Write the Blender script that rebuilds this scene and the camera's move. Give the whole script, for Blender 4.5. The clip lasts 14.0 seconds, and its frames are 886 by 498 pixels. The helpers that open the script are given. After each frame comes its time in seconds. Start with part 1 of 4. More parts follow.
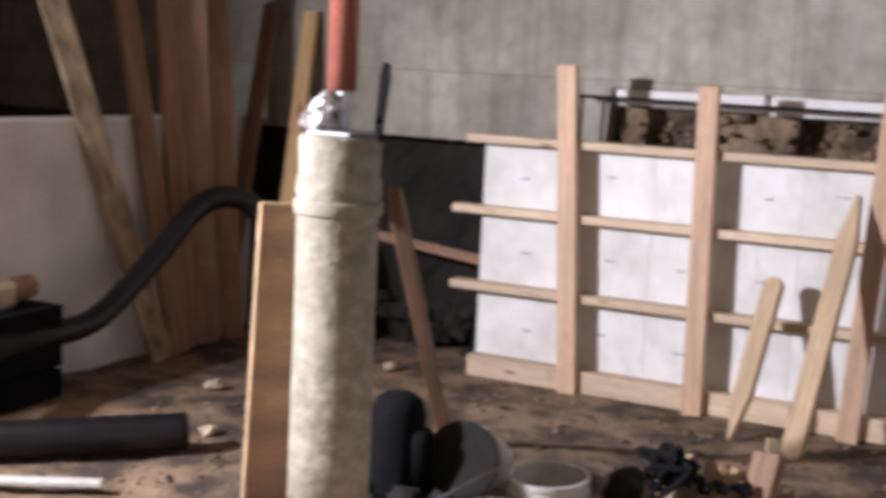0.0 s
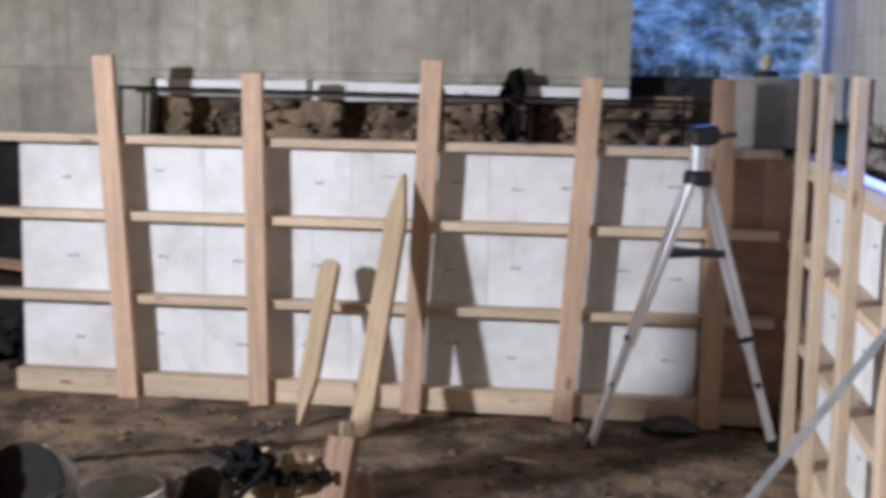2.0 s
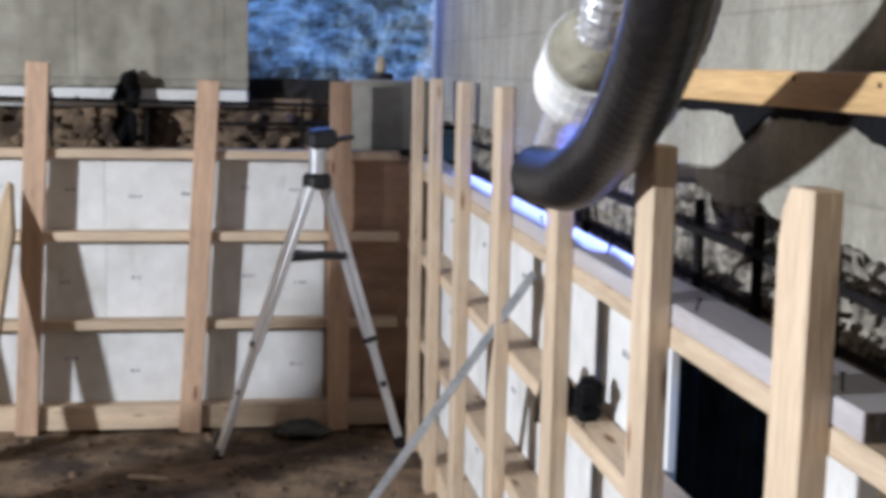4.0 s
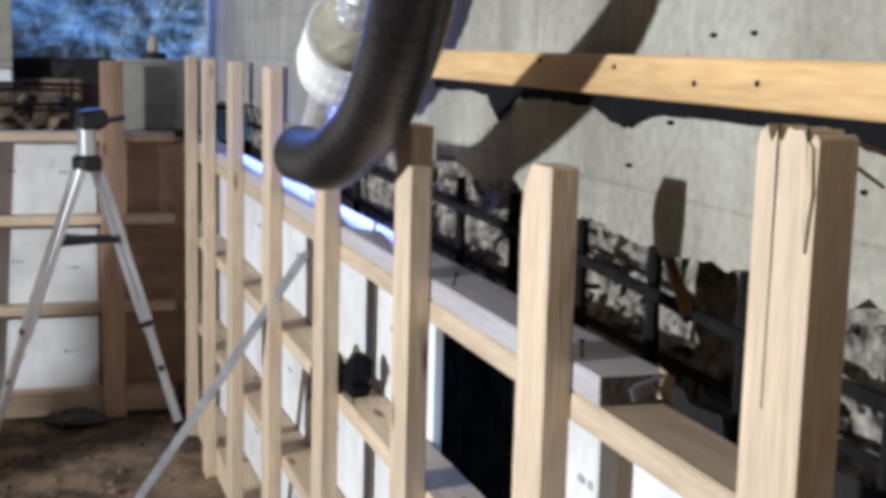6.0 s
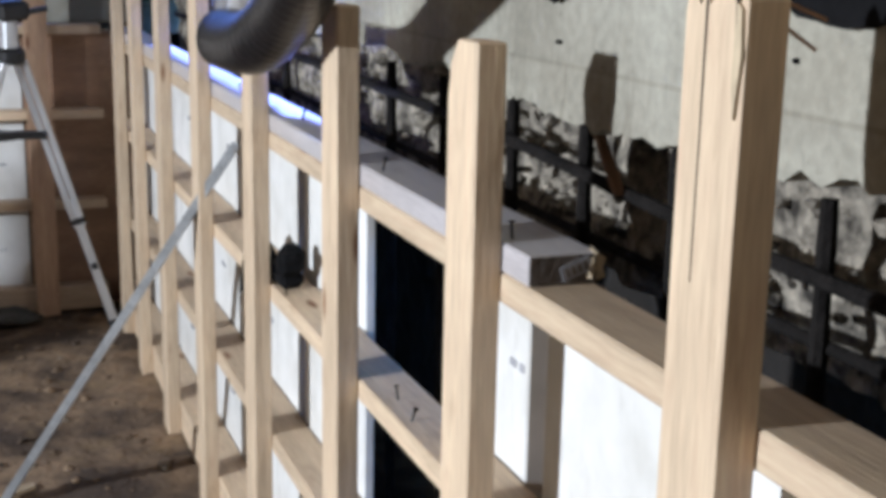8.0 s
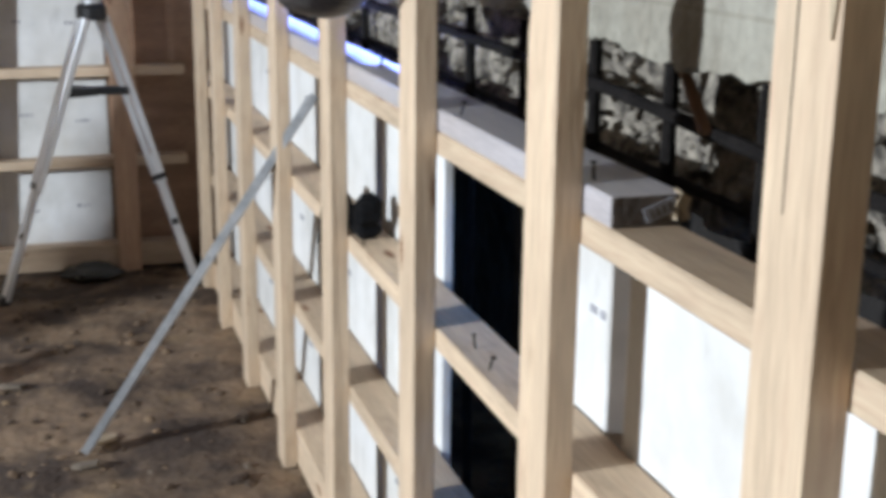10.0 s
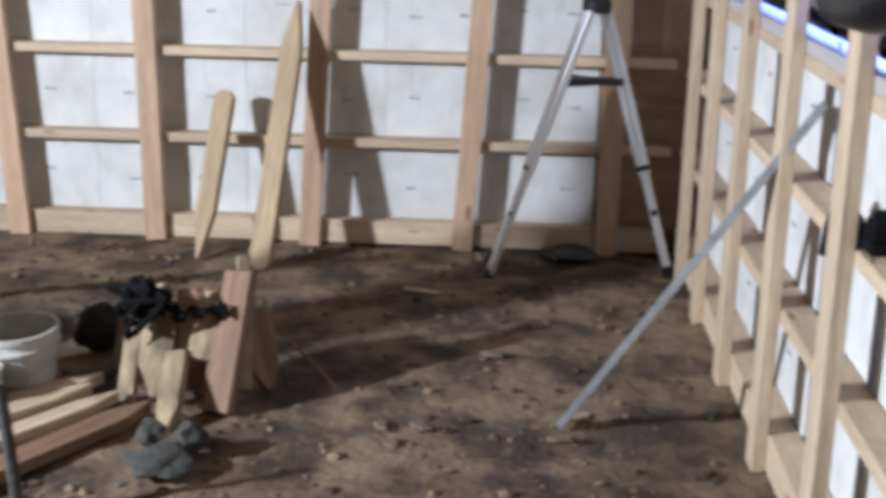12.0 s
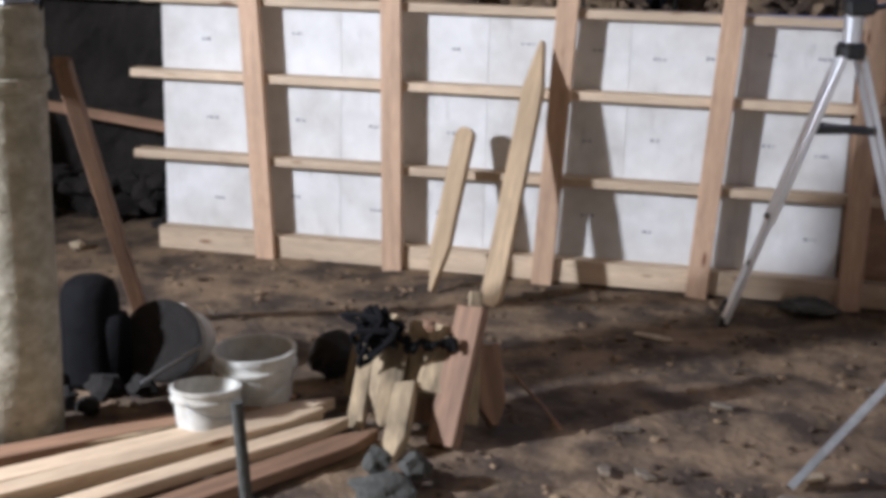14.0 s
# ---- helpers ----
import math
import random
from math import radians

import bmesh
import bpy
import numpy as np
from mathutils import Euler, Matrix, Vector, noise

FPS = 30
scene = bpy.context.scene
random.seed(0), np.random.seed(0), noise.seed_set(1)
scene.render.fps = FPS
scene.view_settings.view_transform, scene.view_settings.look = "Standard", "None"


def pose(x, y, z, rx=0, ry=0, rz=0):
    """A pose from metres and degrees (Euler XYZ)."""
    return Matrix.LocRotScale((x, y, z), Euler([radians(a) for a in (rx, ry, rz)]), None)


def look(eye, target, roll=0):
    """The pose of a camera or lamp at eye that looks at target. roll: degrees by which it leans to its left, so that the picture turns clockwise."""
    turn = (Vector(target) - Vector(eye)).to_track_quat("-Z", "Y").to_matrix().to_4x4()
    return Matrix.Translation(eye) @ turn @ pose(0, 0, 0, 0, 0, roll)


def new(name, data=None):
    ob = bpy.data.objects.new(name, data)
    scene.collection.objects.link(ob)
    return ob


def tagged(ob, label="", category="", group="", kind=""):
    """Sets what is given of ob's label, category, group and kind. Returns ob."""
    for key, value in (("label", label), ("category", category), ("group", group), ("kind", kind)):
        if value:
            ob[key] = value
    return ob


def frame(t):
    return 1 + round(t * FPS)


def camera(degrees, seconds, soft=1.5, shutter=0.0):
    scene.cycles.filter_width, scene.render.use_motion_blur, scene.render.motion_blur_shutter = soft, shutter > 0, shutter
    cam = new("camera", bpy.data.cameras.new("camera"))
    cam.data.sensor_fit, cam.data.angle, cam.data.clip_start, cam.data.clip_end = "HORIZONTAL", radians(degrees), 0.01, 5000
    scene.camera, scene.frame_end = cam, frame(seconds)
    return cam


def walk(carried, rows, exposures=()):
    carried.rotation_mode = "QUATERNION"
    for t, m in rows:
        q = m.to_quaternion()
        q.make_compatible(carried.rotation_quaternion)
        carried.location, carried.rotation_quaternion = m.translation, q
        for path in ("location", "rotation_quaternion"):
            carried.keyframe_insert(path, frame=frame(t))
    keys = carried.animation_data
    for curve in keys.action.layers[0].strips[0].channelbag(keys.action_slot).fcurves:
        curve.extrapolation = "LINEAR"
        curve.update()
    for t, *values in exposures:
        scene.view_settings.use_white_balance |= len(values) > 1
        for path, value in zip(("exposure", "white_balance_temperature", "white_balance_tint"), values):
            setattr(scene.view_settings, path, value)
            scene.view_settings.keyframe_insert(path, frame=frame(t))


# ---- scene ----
cam = camera(37.8, 14.0, soft=4.3, shutter=0.45)
PATH = [
    (0, (0.712, 0.134, 1.485), (-0.198, 1.892, 1.2), 2.7),
    (0.5, (0.667, 0.17, 1.487), (-0.043, 2.017, 1.198), 1.5),
    (1, (0.658, 0.179, 1.487), (0.074, 2.07, 1.199), 1.3),
    (1.5, (0.672, 0.2, 1.481), (0.242, 2.134, 1.203), 1.1),
    (2, (0.644, 0.217, 1.497), (0.394, 2.18, 1.211), 1.0),
    (2.5, (0.651, 0.246, 1.513), (0.557, 2.224, 1.238), 1.0),
    (3, (0.689, 0.265, 1.532), (0.742, 2.246, 1.261), 0.9),
    (3.5, (0.705, 0.272, 1.523), (0.87, 2.246, 1.253), 1.2),
    (4, (0.721, 0.278, 1.523), (1.019, 2.236, 1.242), 1.2),
    (4.2, (0.731, 0.275, 1.525), (1.068, 2.227, 1.244), 1.4),
    (6.3, (0.763, 0.241, 1.526), (1.412, 2.106, 1.206), 1.5),
    (6.5, (0.766, 0.245, 1.528), (1.435, 2.097, 1.182), 1.6),
    (7, (0.781, 0.262, 1.519), (1.478, 2.099, 1.147), 1.4),
    (7.5, (0.791, 0.268, 1.517), (1.5, 2.09, 1.095), 1.8),
    (7.7, (0.79, 0.27, 1.511), (1.495, 2.089, 1.072), 1.5),
    (9.8, (0.8, 0.291, 1.461), (1.411, 2.126, 0.952), 0.6),
    (10, (0.802, 0.302, 1.465), (1.374, 2.148, 0.95), 0.6),
    (10.5, (0.777, 0.312, 1.501), (1.15, 2.198, 0.949), -0.5),
    (11, (0.762, 0.295, 1.499), (0.985, 2.208, 0.962), -0.0),
    (11.5, (0.7, 0.273, 1.491), (0.801, 2.198, 0.956), 0.8),
    (12, (0.666, 0.258, 1.502), (0.571, 2.18, 0.959), 1.3),
    (12.5, (0.648, 0.249, 1.515), (0.428, 2.162, 0.976), 1.4),
    (13, (0.655, 0.246, 1.517), (0.357, 2.153, 0.995), 1.6),
    (13.5, (0.662, 0.242, 1.51), (0.286, 2.138, 0.993), 0.9),
    (14, (0.658, 0.27, 1.5), (0.208, 2.155, 1.008), 1.4),
]
walk(cam, [(t, look(eye, target, roll)) for t, eye, target, roll in PATH], exposures=[(0, 3.05, 6700, 24), (0.5, 3.0, 6900, 20), (1.5, 2.95, 6500, 17), (3, 2.92, 6300, 13), (4.2, 2.95, 6400, 12), (6.5, 2.95, 6400, 10), (7.5, 2.95, 6350, 10), (10.5, 3.0, 6250, 8), (11, 3.0, 6050, 9), (12.5, 3.0, 6200, 12), (14, 3.0, 6300, 15)])

# ---- world and lamps ----
world = bpy.data.worlds.new("sky")
scene.world = world
world.use_nodes = True
wn = world.node_tree.nodes
sky = wn.new("ShaderNodeTexSky")
sky.sky_type, sky.sun_disc = "NISHITA", False
sky.sun_elevation, sky.sun_rotation = radians(22), radians(170)
sky.ozone_density, sky.dust_density = 8.0, 0.0
world.node_tree.links.new(sky.outputs[0], wn["Background"].inputs[0])
wn["Background"].inputs[1].default_value = 0.15


def lamp(name, kind, energy, color, m, size=0.1, size_y=0.1):
    data = bpy.data.lights.new(name, kind)
    data.energy, data.color = energy, color
    if kind == "AREA":
        data.shape, data.size, data.size_y = "RECTANGLE", size, size_y
    else:
        data.shadow_soft_size = size
    ob = new(name, data)
    ob.matrix_world = m
    return ob


work = lamp("work_lamp", "SPOT", 225, (0.85, 0.915, 1.0), look((-3.75, 1.38, 2.0), (1.3, 3.1, 1.5)), 0.1)
work.data.spot_size, work.data.spot_blend = radians(155), 1.0
day = lamp("window_daylight", "AREA", 0.8, (0.14, 0.26, 1.0), look((1.14, 6.16, 1.95), (1.3, 3.4, 1.1)), 0.8, 0.85)
# Unseen narrow lamp, added to throw blue onto the cap board's top.
blue_strip = lamp("blue_strip_lamp", "AREA", 0.85, (0.2, 0.3, 1.0), pose(1.45, 3.65, 2.56), 0.055, 2.1)
blue_strip.data.spread = radians(3)


# ---- materials ----
def material(name, base, rough=0.8, scale=8.0, dark=0.6, bump=0.2, bump_scale=60.0, stretch=(1, 1, 1), metal=0.0, tint=None, fine=None, vary=0.0, coords="Object"):
    """Base colour broken by a broad noise, a fine noise and a relief."""
    mat = bpy.data.materials.new(name)
    mat.use_nodes = True
    n, l = mat.node_tree.nodes, mat.node_tree.links
    bsdf = n["Principled BSDF"]
    co = n.new("ShaderNodeTexCoord")
    mp = n.new("ShaderNodeMapping")
    mp.inputs["Scale"].default_value = stretch
    info = n.new("ShaderNodeObjectInfo")
    shift = n.new("ShaderNodeVectorMath")
    shift.operation = "MULTIPLY_ADD"
    comb = n.new("ShaderNodeCombineXYZ")
    for i in range(3):
        l.new(info.outputs["Random"], comb.inputs[i])
    shift.inputs[1].default_value = (7, 11, 5)
    l.new(comb.outputs[0], shift.inputs[0])
    l.new(co.outputs[coords], shift.inputs[2])
    l.new(shift.outputs[0], mp.inputs["Vector"])
    broad = n.new("ShaderNodeTexNoise")
    broad.inputs["Scale"].default_value, broad.inputs["Detail"].default_value = scale, 6
    small = n.new("ShaderNodeTexNoise")
    small.inputs["Scale"].default_value, small.inputs["Detail"].default_value = fine or bump_scale, 4
    l.new(mp.outputs[0], broad.inputs["Vector"])
    l.new(mp.outputs[0], small.inputs["Vector"])
    ramp = n.new("ShaderNodeValToRGB")
    ramp.color_ramp.elements[0].position, ramp.color_ramp.elements[1].position = 0.35, 0.68
    low = tint or tuple(c * dark for c in base)
    ramp.color_ramp.elements[0].color, ramp.color_ramp.elements[1].color = (*low, 1), (*base, 1)
    l.new(broad.outputs[0], ramp.inputs[0])
    mix = n.new("ShaderNodeMix")
    mix.data_type, mix.blend_type = "RGBA", "OVERLAY"
    mix.inputs["Factor"].default_value = 0.35
    l.new(ramp.outputs[0], mix.inputs["A"])
    l.new(small.outputs[0], mix.inputs["B"])
    last = mix.outputs["Result"]
    if vary:
        hsv = n.new("ShaderNodeHueSaturation")
        rng = n.new("ShaderNodeMapRange")
        rng.inputs["To Min"].default_value, rng.inputs["To Max"].default_value = 1 - vary, 1 + vary * 0.6
        l.new(info.outputs["Random"], rng.inputs["Value"])
        l.new(rng.outputs[0], hsv.inputs["Value"])
        l.new(last, hsv.inputs["Color"])
        last = hsv.outputs[0]
    l.new(last, bsdf.inputs["Base Color"])
    bsdf.inputs["Roughness"].default_value, bsdf.inputs["Metallic"].default_value = rough, metal
    bp = n.new("ShaderNodeBump")
    bp.inputs["Strength"].default_value, bp.inputs["Distance"].default_value = bump, 0.01
    l.new(small.outputs[0], bp.inputs["Height"])
    l.new(bp.outputs[0], bsdf.inputs["Normal"])
    return mat


def knots(mat, color, scale=5.0, stretch=(0.6, 2.2, 2.2)):
    """Dark knots in a sawn board."""
    n, l = mat.node_tree.nodes, mat.node_tree.links
    bsdf = n["Principled BSDF"]
    old = bsdf.inputs["Base Color"].links[0].from_socket
    co = next(x for x in n if x.bl_idname == "ShaderNodeVectorMath")
    mp = n.new("ShaderNodeMapping")
    mp.inputs["Scale"].default_value = stretch
    vo = n.new("ShaderNodeTexVoronoi")
    vo.inputs["Scale"].default_value = scale
    ramp = n.new("ShaderNodeValToRGB")
    ramp.color_ramp.elements[0].position, ramp.color_ramp.elements[1].position = 0.06, 0.13
    ramp.color_ramp.elements[0].color, ramp.color_ramp.elements[1].color = (1, 1, 1, 1), (0, 0, 0, 1)
    mix = n.new("ShaderNodeMix")
    mix.data_type = "RGBA"
    mix.inputs["B"].default_value = (*color, 1)
    l.new(co.outputs[0], mp.inputs["Vector"])
    l.new(mp.outputs[0], vo.inputs["Vector"])
    l.new(vo.outputs["Distance"], ramp.inputs[0])
    l.new(ramp.outputs[0], mix.inputs["Factor"])
    l.new(old, mix.inputs["A"])
    l.new(mix.outputs["Result"], bsdf.inputs["Base Color"])
    return mat


GRAIN = (1.2, 14, 14)
PINE = knots(material("pine", (0.64, 0.49, 0.34), 0.65, 2.2, 0.78, 0.12, 14, GRAIN, vary=0.14), (0.2, 0.09, 0.04))
PINK_PINE = knots(material("pine_reddish", (0.62, 0.41, 0.27), 0.65, 2.2, 0.76, 0.12, 14, GRAIN, vary=0.12), (0.2, 0.08, 0.04))
STAKE_WOOD = knots(material("stake_wood", (0.52, 0.37, 0.22), 0.7, 2.6, 0.7, 0.15, 14, GRAIN, vary=0.1), (0.2, 0.1, 0.04))
OLD_WOOD = knots(material("weathered_wood", (0.33, 0.19, 0.115), 0.75, 2.4, 0.6, 0.25, 14, GRAIN, vary=0.3), (0.09, 0.05, 0.03))
BEAM = knots(material("yellow_timber", (0.66, 0.42, 0.19), 0.6, 1.6, 0.72, 0.12, 12, GRAIN), (0.2, 0.07, 0.02), 4.0)
PLY = material("brown_plywood", (0.38, 0.225, 0.14), 0.6, 2.5, 0.6, 0.1, 30, (1, 5, 5))
PLY_EDGE = material("plywood_edge", (0.66, 0.46, 0.27), 0.7, 6, 0.7, 0.1, 60)
FOAM = material("white_foam", (0.74, 0.74, 0.73), 0.8, 2.6, 0.8, 0.05, 14, tint=(0.6, 0.59, 0.56))
CONCRETE = material("old_concrete", (0.42, 0.4, 0.33), 0.9, 1.6, 0.68, 0.15, 40, tint=(0.27, 0.25, 0.2), fine=14, coords="Object")
LOW_WALL = material("limewashed_wall", (0.8, 0.8, 0.78), 0.9, 2.2, 0.7, 0.3, 45, tint=(0.6, 0.59, 0.56))
CONCRETE_PALE = material("pale_concrete", (0.4, 0.385, 0.32), 0.9, 3.2, 0.7, 0.6, 60, tint=(0.27, 0.25, 0.2))
CONCRETE_DARK = material("dim_concrete", (0.3, 0.28, 0.25), 0.9, 2.2, 0.7, 0.3, 45)
DIRT = material("damp_soil", (0.235, 0.16, 0.098), 0.95, 4.5, 0.5, 1.0, 55, tint=(0.055, 0.036, 0.024), fine=34)
BANK = material("grey_earth_bank", (0.68, 0.66, 0.64), 0.95, 9.0, 0.4, 0.9, 30, (1, 1, 1.6), tint=(0.22, 0.205, 0.19))
# Near-black soil: the shade of the undercuts is put into its base colour.
SHADE_DARK_SOIL = material("shade_dark_soil", (0.022, 0.018, 0.015), 1.0, 4, 0.5, 0.8, 30)
RUBBLE = material("broken_concrete", (0.38, 0.335, 0.27), 0.95, 32, 0.4, 1.0, 90, tint=(0.03, 0.025, 0.02))
BLACK_RUBBER = material("black_rubber", (0.007, 0.007, 0.009), 0.36, 12, 0.6, 0.25, 80)
BLACK_PLASTIC = material("black_plastic", (0.02, 0.02, 0.022), 0.5, 12, 0.6, 0.1, 80)
ALU = material("aluminium", (0.74, 0.76, 0.79), 0.36, 6, 0.85, 0.04, 120, metal=0.6)
GALV = material("galvanised_steel", (0.5, 0.52, 0.54), 0.42, 14, 0.7, 0.06, 90, metal=0.8)
REBAR = material("rusty_rebar", (0.014, 0.012, 0.011), 0.85, 20, 0.5, 0.5, 120)
RED_STEEL = material("red_painted_steel", (0.34, 0.11, 0.075), 0.35, 8, 0.75, 0.1, 60)
WHITE_PLASTIC = material("white_plastic", (0.6, 0.61, 0.58), 0.45, 9, 0.8, 0.08, 40, tint=(0.42, 0.4, 0.35))
SLEEVE = material("white_duct_sleeve", (0.82, 0.82, 0.8), 0.4, 10, 0.85, 0.08, 40, tint=(0.66, 0.64, 0.58))
FOIL = material("crumpled_foil", (0.85, 0.86, 0.88), 0.34, 20, 0.8, 0.9, 30, metal=0.75)
TUBE = material("mottled_plaster", (0.36, 0.33, 0.26), 0.8, 17, 0.5, 0.6, 30, (1, 1, 1.3), tint=(0.24, 0.22, 0.16))
REBAR.node_tree.nodes["Principled BSDF"].inputs["Specular IOR Level"].default_value = 0.12
TAR = material("tar_paper", (0.006, 0.006, 0.007), 0.9, 10, 0.6, 0.4, 40)
TAR.node_tree.nodes["Principled BSDF"].inputs["Specular IOR Level"].default_value = 0.15
INK = material("ink", (0.33, 0.33, 0.36), 0.8, 20, 0.8, 0.0, 40)
STONE = material("stone", (0.24, 0.19, 0.14), 0.95, 14, 0.45, 0.8, 50, vary=0.3)
GREY_LUMP = material("grey_mortar", (0.075, 0.075, 0.066), 0.95, 12, 0.6, 0.7, 50)
# Pine greyed toward lavender: some of the daylight is in this base colour.
DAYLIT_CAP = material("daylit_lumber_top", (0.52, 0.49, 0.5), 0.4, 3, 0.85, 0.1, 30, GRAIN)
DAYLIT_CAP.node_tree.nodes["Principled BSDF"].inputs["Coat Weight"].default_value = 1.0
DAYLIT_CAP.node_tree.nodes["Principled BSDF"].inputs["Coat Roughness"].default_value = 0.3
JOIST = material("ceiling_wood", (0.3, 0.2, 0.12), 0.8, 3, 0.6, 0.2, 20)
CHIP = material("pale_chip", (0.55, 0.44, 0.3), 0.85, 12, 0.7, 0.2, 40)


MUD_WOOD = material("muddy_wood", (0.42, 0.32, 0.2), 0.85, 7, 0.35, 0.3, 30, (1, 3, 3), vary=0.25)


def sheet_marks(mat, swap, width, height, strength):
    """The faint imprint of form sheets: shades that differ from sheet to sheet, and thin joints."""
    n, l = mat.node_tree.nodes, mat.node_tree.links
    bsdf = n["Principled BSDF"]
    old = bsdf.inputs["Base Color"].links[0].from_socket
    co = n.new("ShaderNodeTexCoord")
    sep, comb = n.new("ShaderNodeSeparateXYZ"), n.new("ShaderNodeCombineXYZ")
    l.new(co.outputs["Object"], sep.inputs[0])
    l.new(sep.outputs["Y" if swap else "X"], comb.inputs["X"])
    l.new(sep.outputs["Z"], comb.inputs["Y"])
    br = n.new("ShaderNodeTexBrick")
    br.offset = 0.37
    br.inputs["Color1"].default_value, br.inputs["Color2"].default_value, br.inputs["Mortar"].default_value = (1, 1, 1, 1), (0.72, 0.72, 0.74, 1), (0.45, 0.43, 0.4, 1)
    br.inputs["Scale"].default_value, br.inputs["Mortar Size"].default_value, br.inputs["Mortar Smooth"].default_value = 1.0, 0.004, 0.6
    br.inputs["Brick Width"].default_value, br.inputs["Row Height"].default_value = width, height
    l.new(comb.outputs[0], br.inputs["Vector"])
    streak = n.new("ShaderNodeTexNoise")
    mp = n.new("ShaderNodeMapping")
    mp.inputs["Scale"].default_value = (5, 0.7, 1)
    streak.inputs["Scale"].default_value, streak.inputs["Detail"].default_value = 1.6, 8
    l.new(comb.outputs[0], mp.inputs["Vector"])
    l.new(mp.outputs[0], streak.inputs["Vector"])
    ramp = n.new("ShaderNodeValToRGB")
    ramp.color_ramp.elements[0].position, ramp.color_ramp.elements[1].position = 0.33, 0.55
    ramp.color_ramp.elements[0].color = (0.6, 0.58, 0.55, 1)
    l.new(streak.outputs[0], ramp.inputs[0])
    out = old
    for src, fac in ((br.outputs["Color"], strength), (ramp.outputs[0], 0.7)):
        mix = n.new("ShaderNodeMix")
        mix.data_type, mix.blend_type = "RGBA", "MULTIPLY"
        mix.inputs["Factor"].default_value = fac
        l.new(out, mix.inputs["A"])
        l.new(src, mix.inputs["B"])
        out = mix.outputs["Result"]
    l.new(out, bsdf.inputs["Base Color"])


def smears(mat, color, scale, stretch, lo, hi, amount):
    """Soft blotches of dirt with a shape of their own."""
    n, l = mat.node_tree.nodes, mat.node_tree.links
    bsdf = n["Principled BSDF"]
    old = bsdf.inputs["Base Color"].links[0].from_socket
    co = next(x for x in n if x.bl_idname == "ShaderNodeVectorMath")
    mp = n.new("ShaderNodeMapping")
    mp.inputs["Scale"].default_value = stretch
    tex = n.new("ShaderNodeTexNoise")
    tex.inputs["Scale"].default_value, tex.inputs["Detail"].default_value, tex.inputs["Roughness"].default_value = scale, 7, 0.65
    ramp = n.new("ShaderNodeMapRange")
    for k, v in (("From Min", lo), ("From Max", hi), ("To Min", 0.0), ("To Max", amount)):
        ramp.inputs[k].default_value = v
    mix = n.new("ShaderNodeMix")
    mix.data_type = "RGBA"
    mix.inputs["B"].default_value = (*color, 1)
    l.new(co.outputs[0], mp.inputs["Vector"])
    l.new(mp.outputs[0], tex.inputs["Vector"])
    l.new(tex.outputs[0], ramp.inputs["Value"])
    l.new(ramp.outputs[0], mix.inputs["Factor"])
    l.new(old, mix.inputs["A"])
    l.new(mix.outputs["Result"], bsdf.inputs["Base Color"])


smears(FOAM, (0.34, 0.31, 0.26), 2.6, (1.6, 1.6, 0.9), 0.56, 0.78, 0.4)
smears(FOAM, (0.2, 0.19, 0.17), 7.0, (1.8, 1.8, 0.55), 0.6, 0.74, 0.35)
smears(PINE, (0.27, 0.17, 0.1), 5.0, (1.5, 6, 6), 0.56, 0.78, 0.6)
smears(PINK_PINE, (0.27, 0.16, 0.1), 5.0, (1.5, 6, 6), 0.56, 0.78, 0.55)
smears(PLY, (0.5, 0.33, 0.2), 6.0, (1, 1.6, 1.6), 0.55, 0.7, 0.5)
smears(DIRT, (0.3, 0.21, 0.11), 7.0, (1, 1, 1), 0.56, 0.72, 0.55)
smears(DIRT, (0.04, 0.03, 0.024), 2.2, (1, 1, 1), 0.58, 0.74, 0.5)
smears(TUBE, (0.17, 0.16, 0.1), 7.0, (1, 1, 2.4), 0.5, 0.72, 0.55)
smears(TUBE, (0.07, 0.06, 0.04), 22.0, (1, 1, 1.6), 0.62, 0.7, 0.5)
smears(WHITE_PLASTIC, (0.2, 0.18, 0.14), 9.0, (1, 1, 1), 0.52, 0.72, 0.6)
sheet_marks(CONCRETE, False, 0.62, 0.48, 0.7)
for x in DIRT.node_tree.nodes:
    if x.bl_idname == "ShaderNodeValToRGB":
        x.color_ramp.elements[0].position, x.color_ramp.elements[1].position = 0.4, 0.62
sheet_marks(CONCRETE_PALE, True, 0.9, 0.135, 0.4)
smears(CONCRETE_PALE, (0.09, 0.08, 0.06), 30.0, (1, 1, 0.7), 0.64, 0.7, 0.6)
smears(CONCRETE_PALE, (0.14, 0.12, 0.09), 4.0, (1, 5, 0.6), 0.6, 0.72, 0.55)
smears(CONCRETE, (0.16, 0.14, 0.1), 3.0, (1, 1, 1.4), 0.58, 0.74, 0.45)
smears(BEAM, (0.36, 0.2, 0.07), 9.0, (0.5, 5, 5), 0.55, 0.75, 0.5)


# ---- mesh helpers ----
def link(name, bm, mat, parent=None, label="", m=None, smooth=False):
    mesh = bpy.data.meshes.new(name)
    bm.normal_update()
    bm.to_mesh(mesh)
    bm.free()
    if isinstance(mat, (list, tuple)):
        for x in mat:
            mesh.materials.append(x)
    else:
        mesh.materials.append(mat)
    if smooth:
        mesh.polygons.foreach_set("use_smooth", [True] * len(mesh.polygons))
    ob = new(name, mesh)
    if m is not None:
        ob.matrix_basis = m
    if parent is not None:
        ob.parent = parent
    if label:
        ob["label"] = label
    return ob


def part(name, bm, mat, parent, label="", m=None, smooth=False):
    return link(name, bm, mat, parent, label, m, smooth)


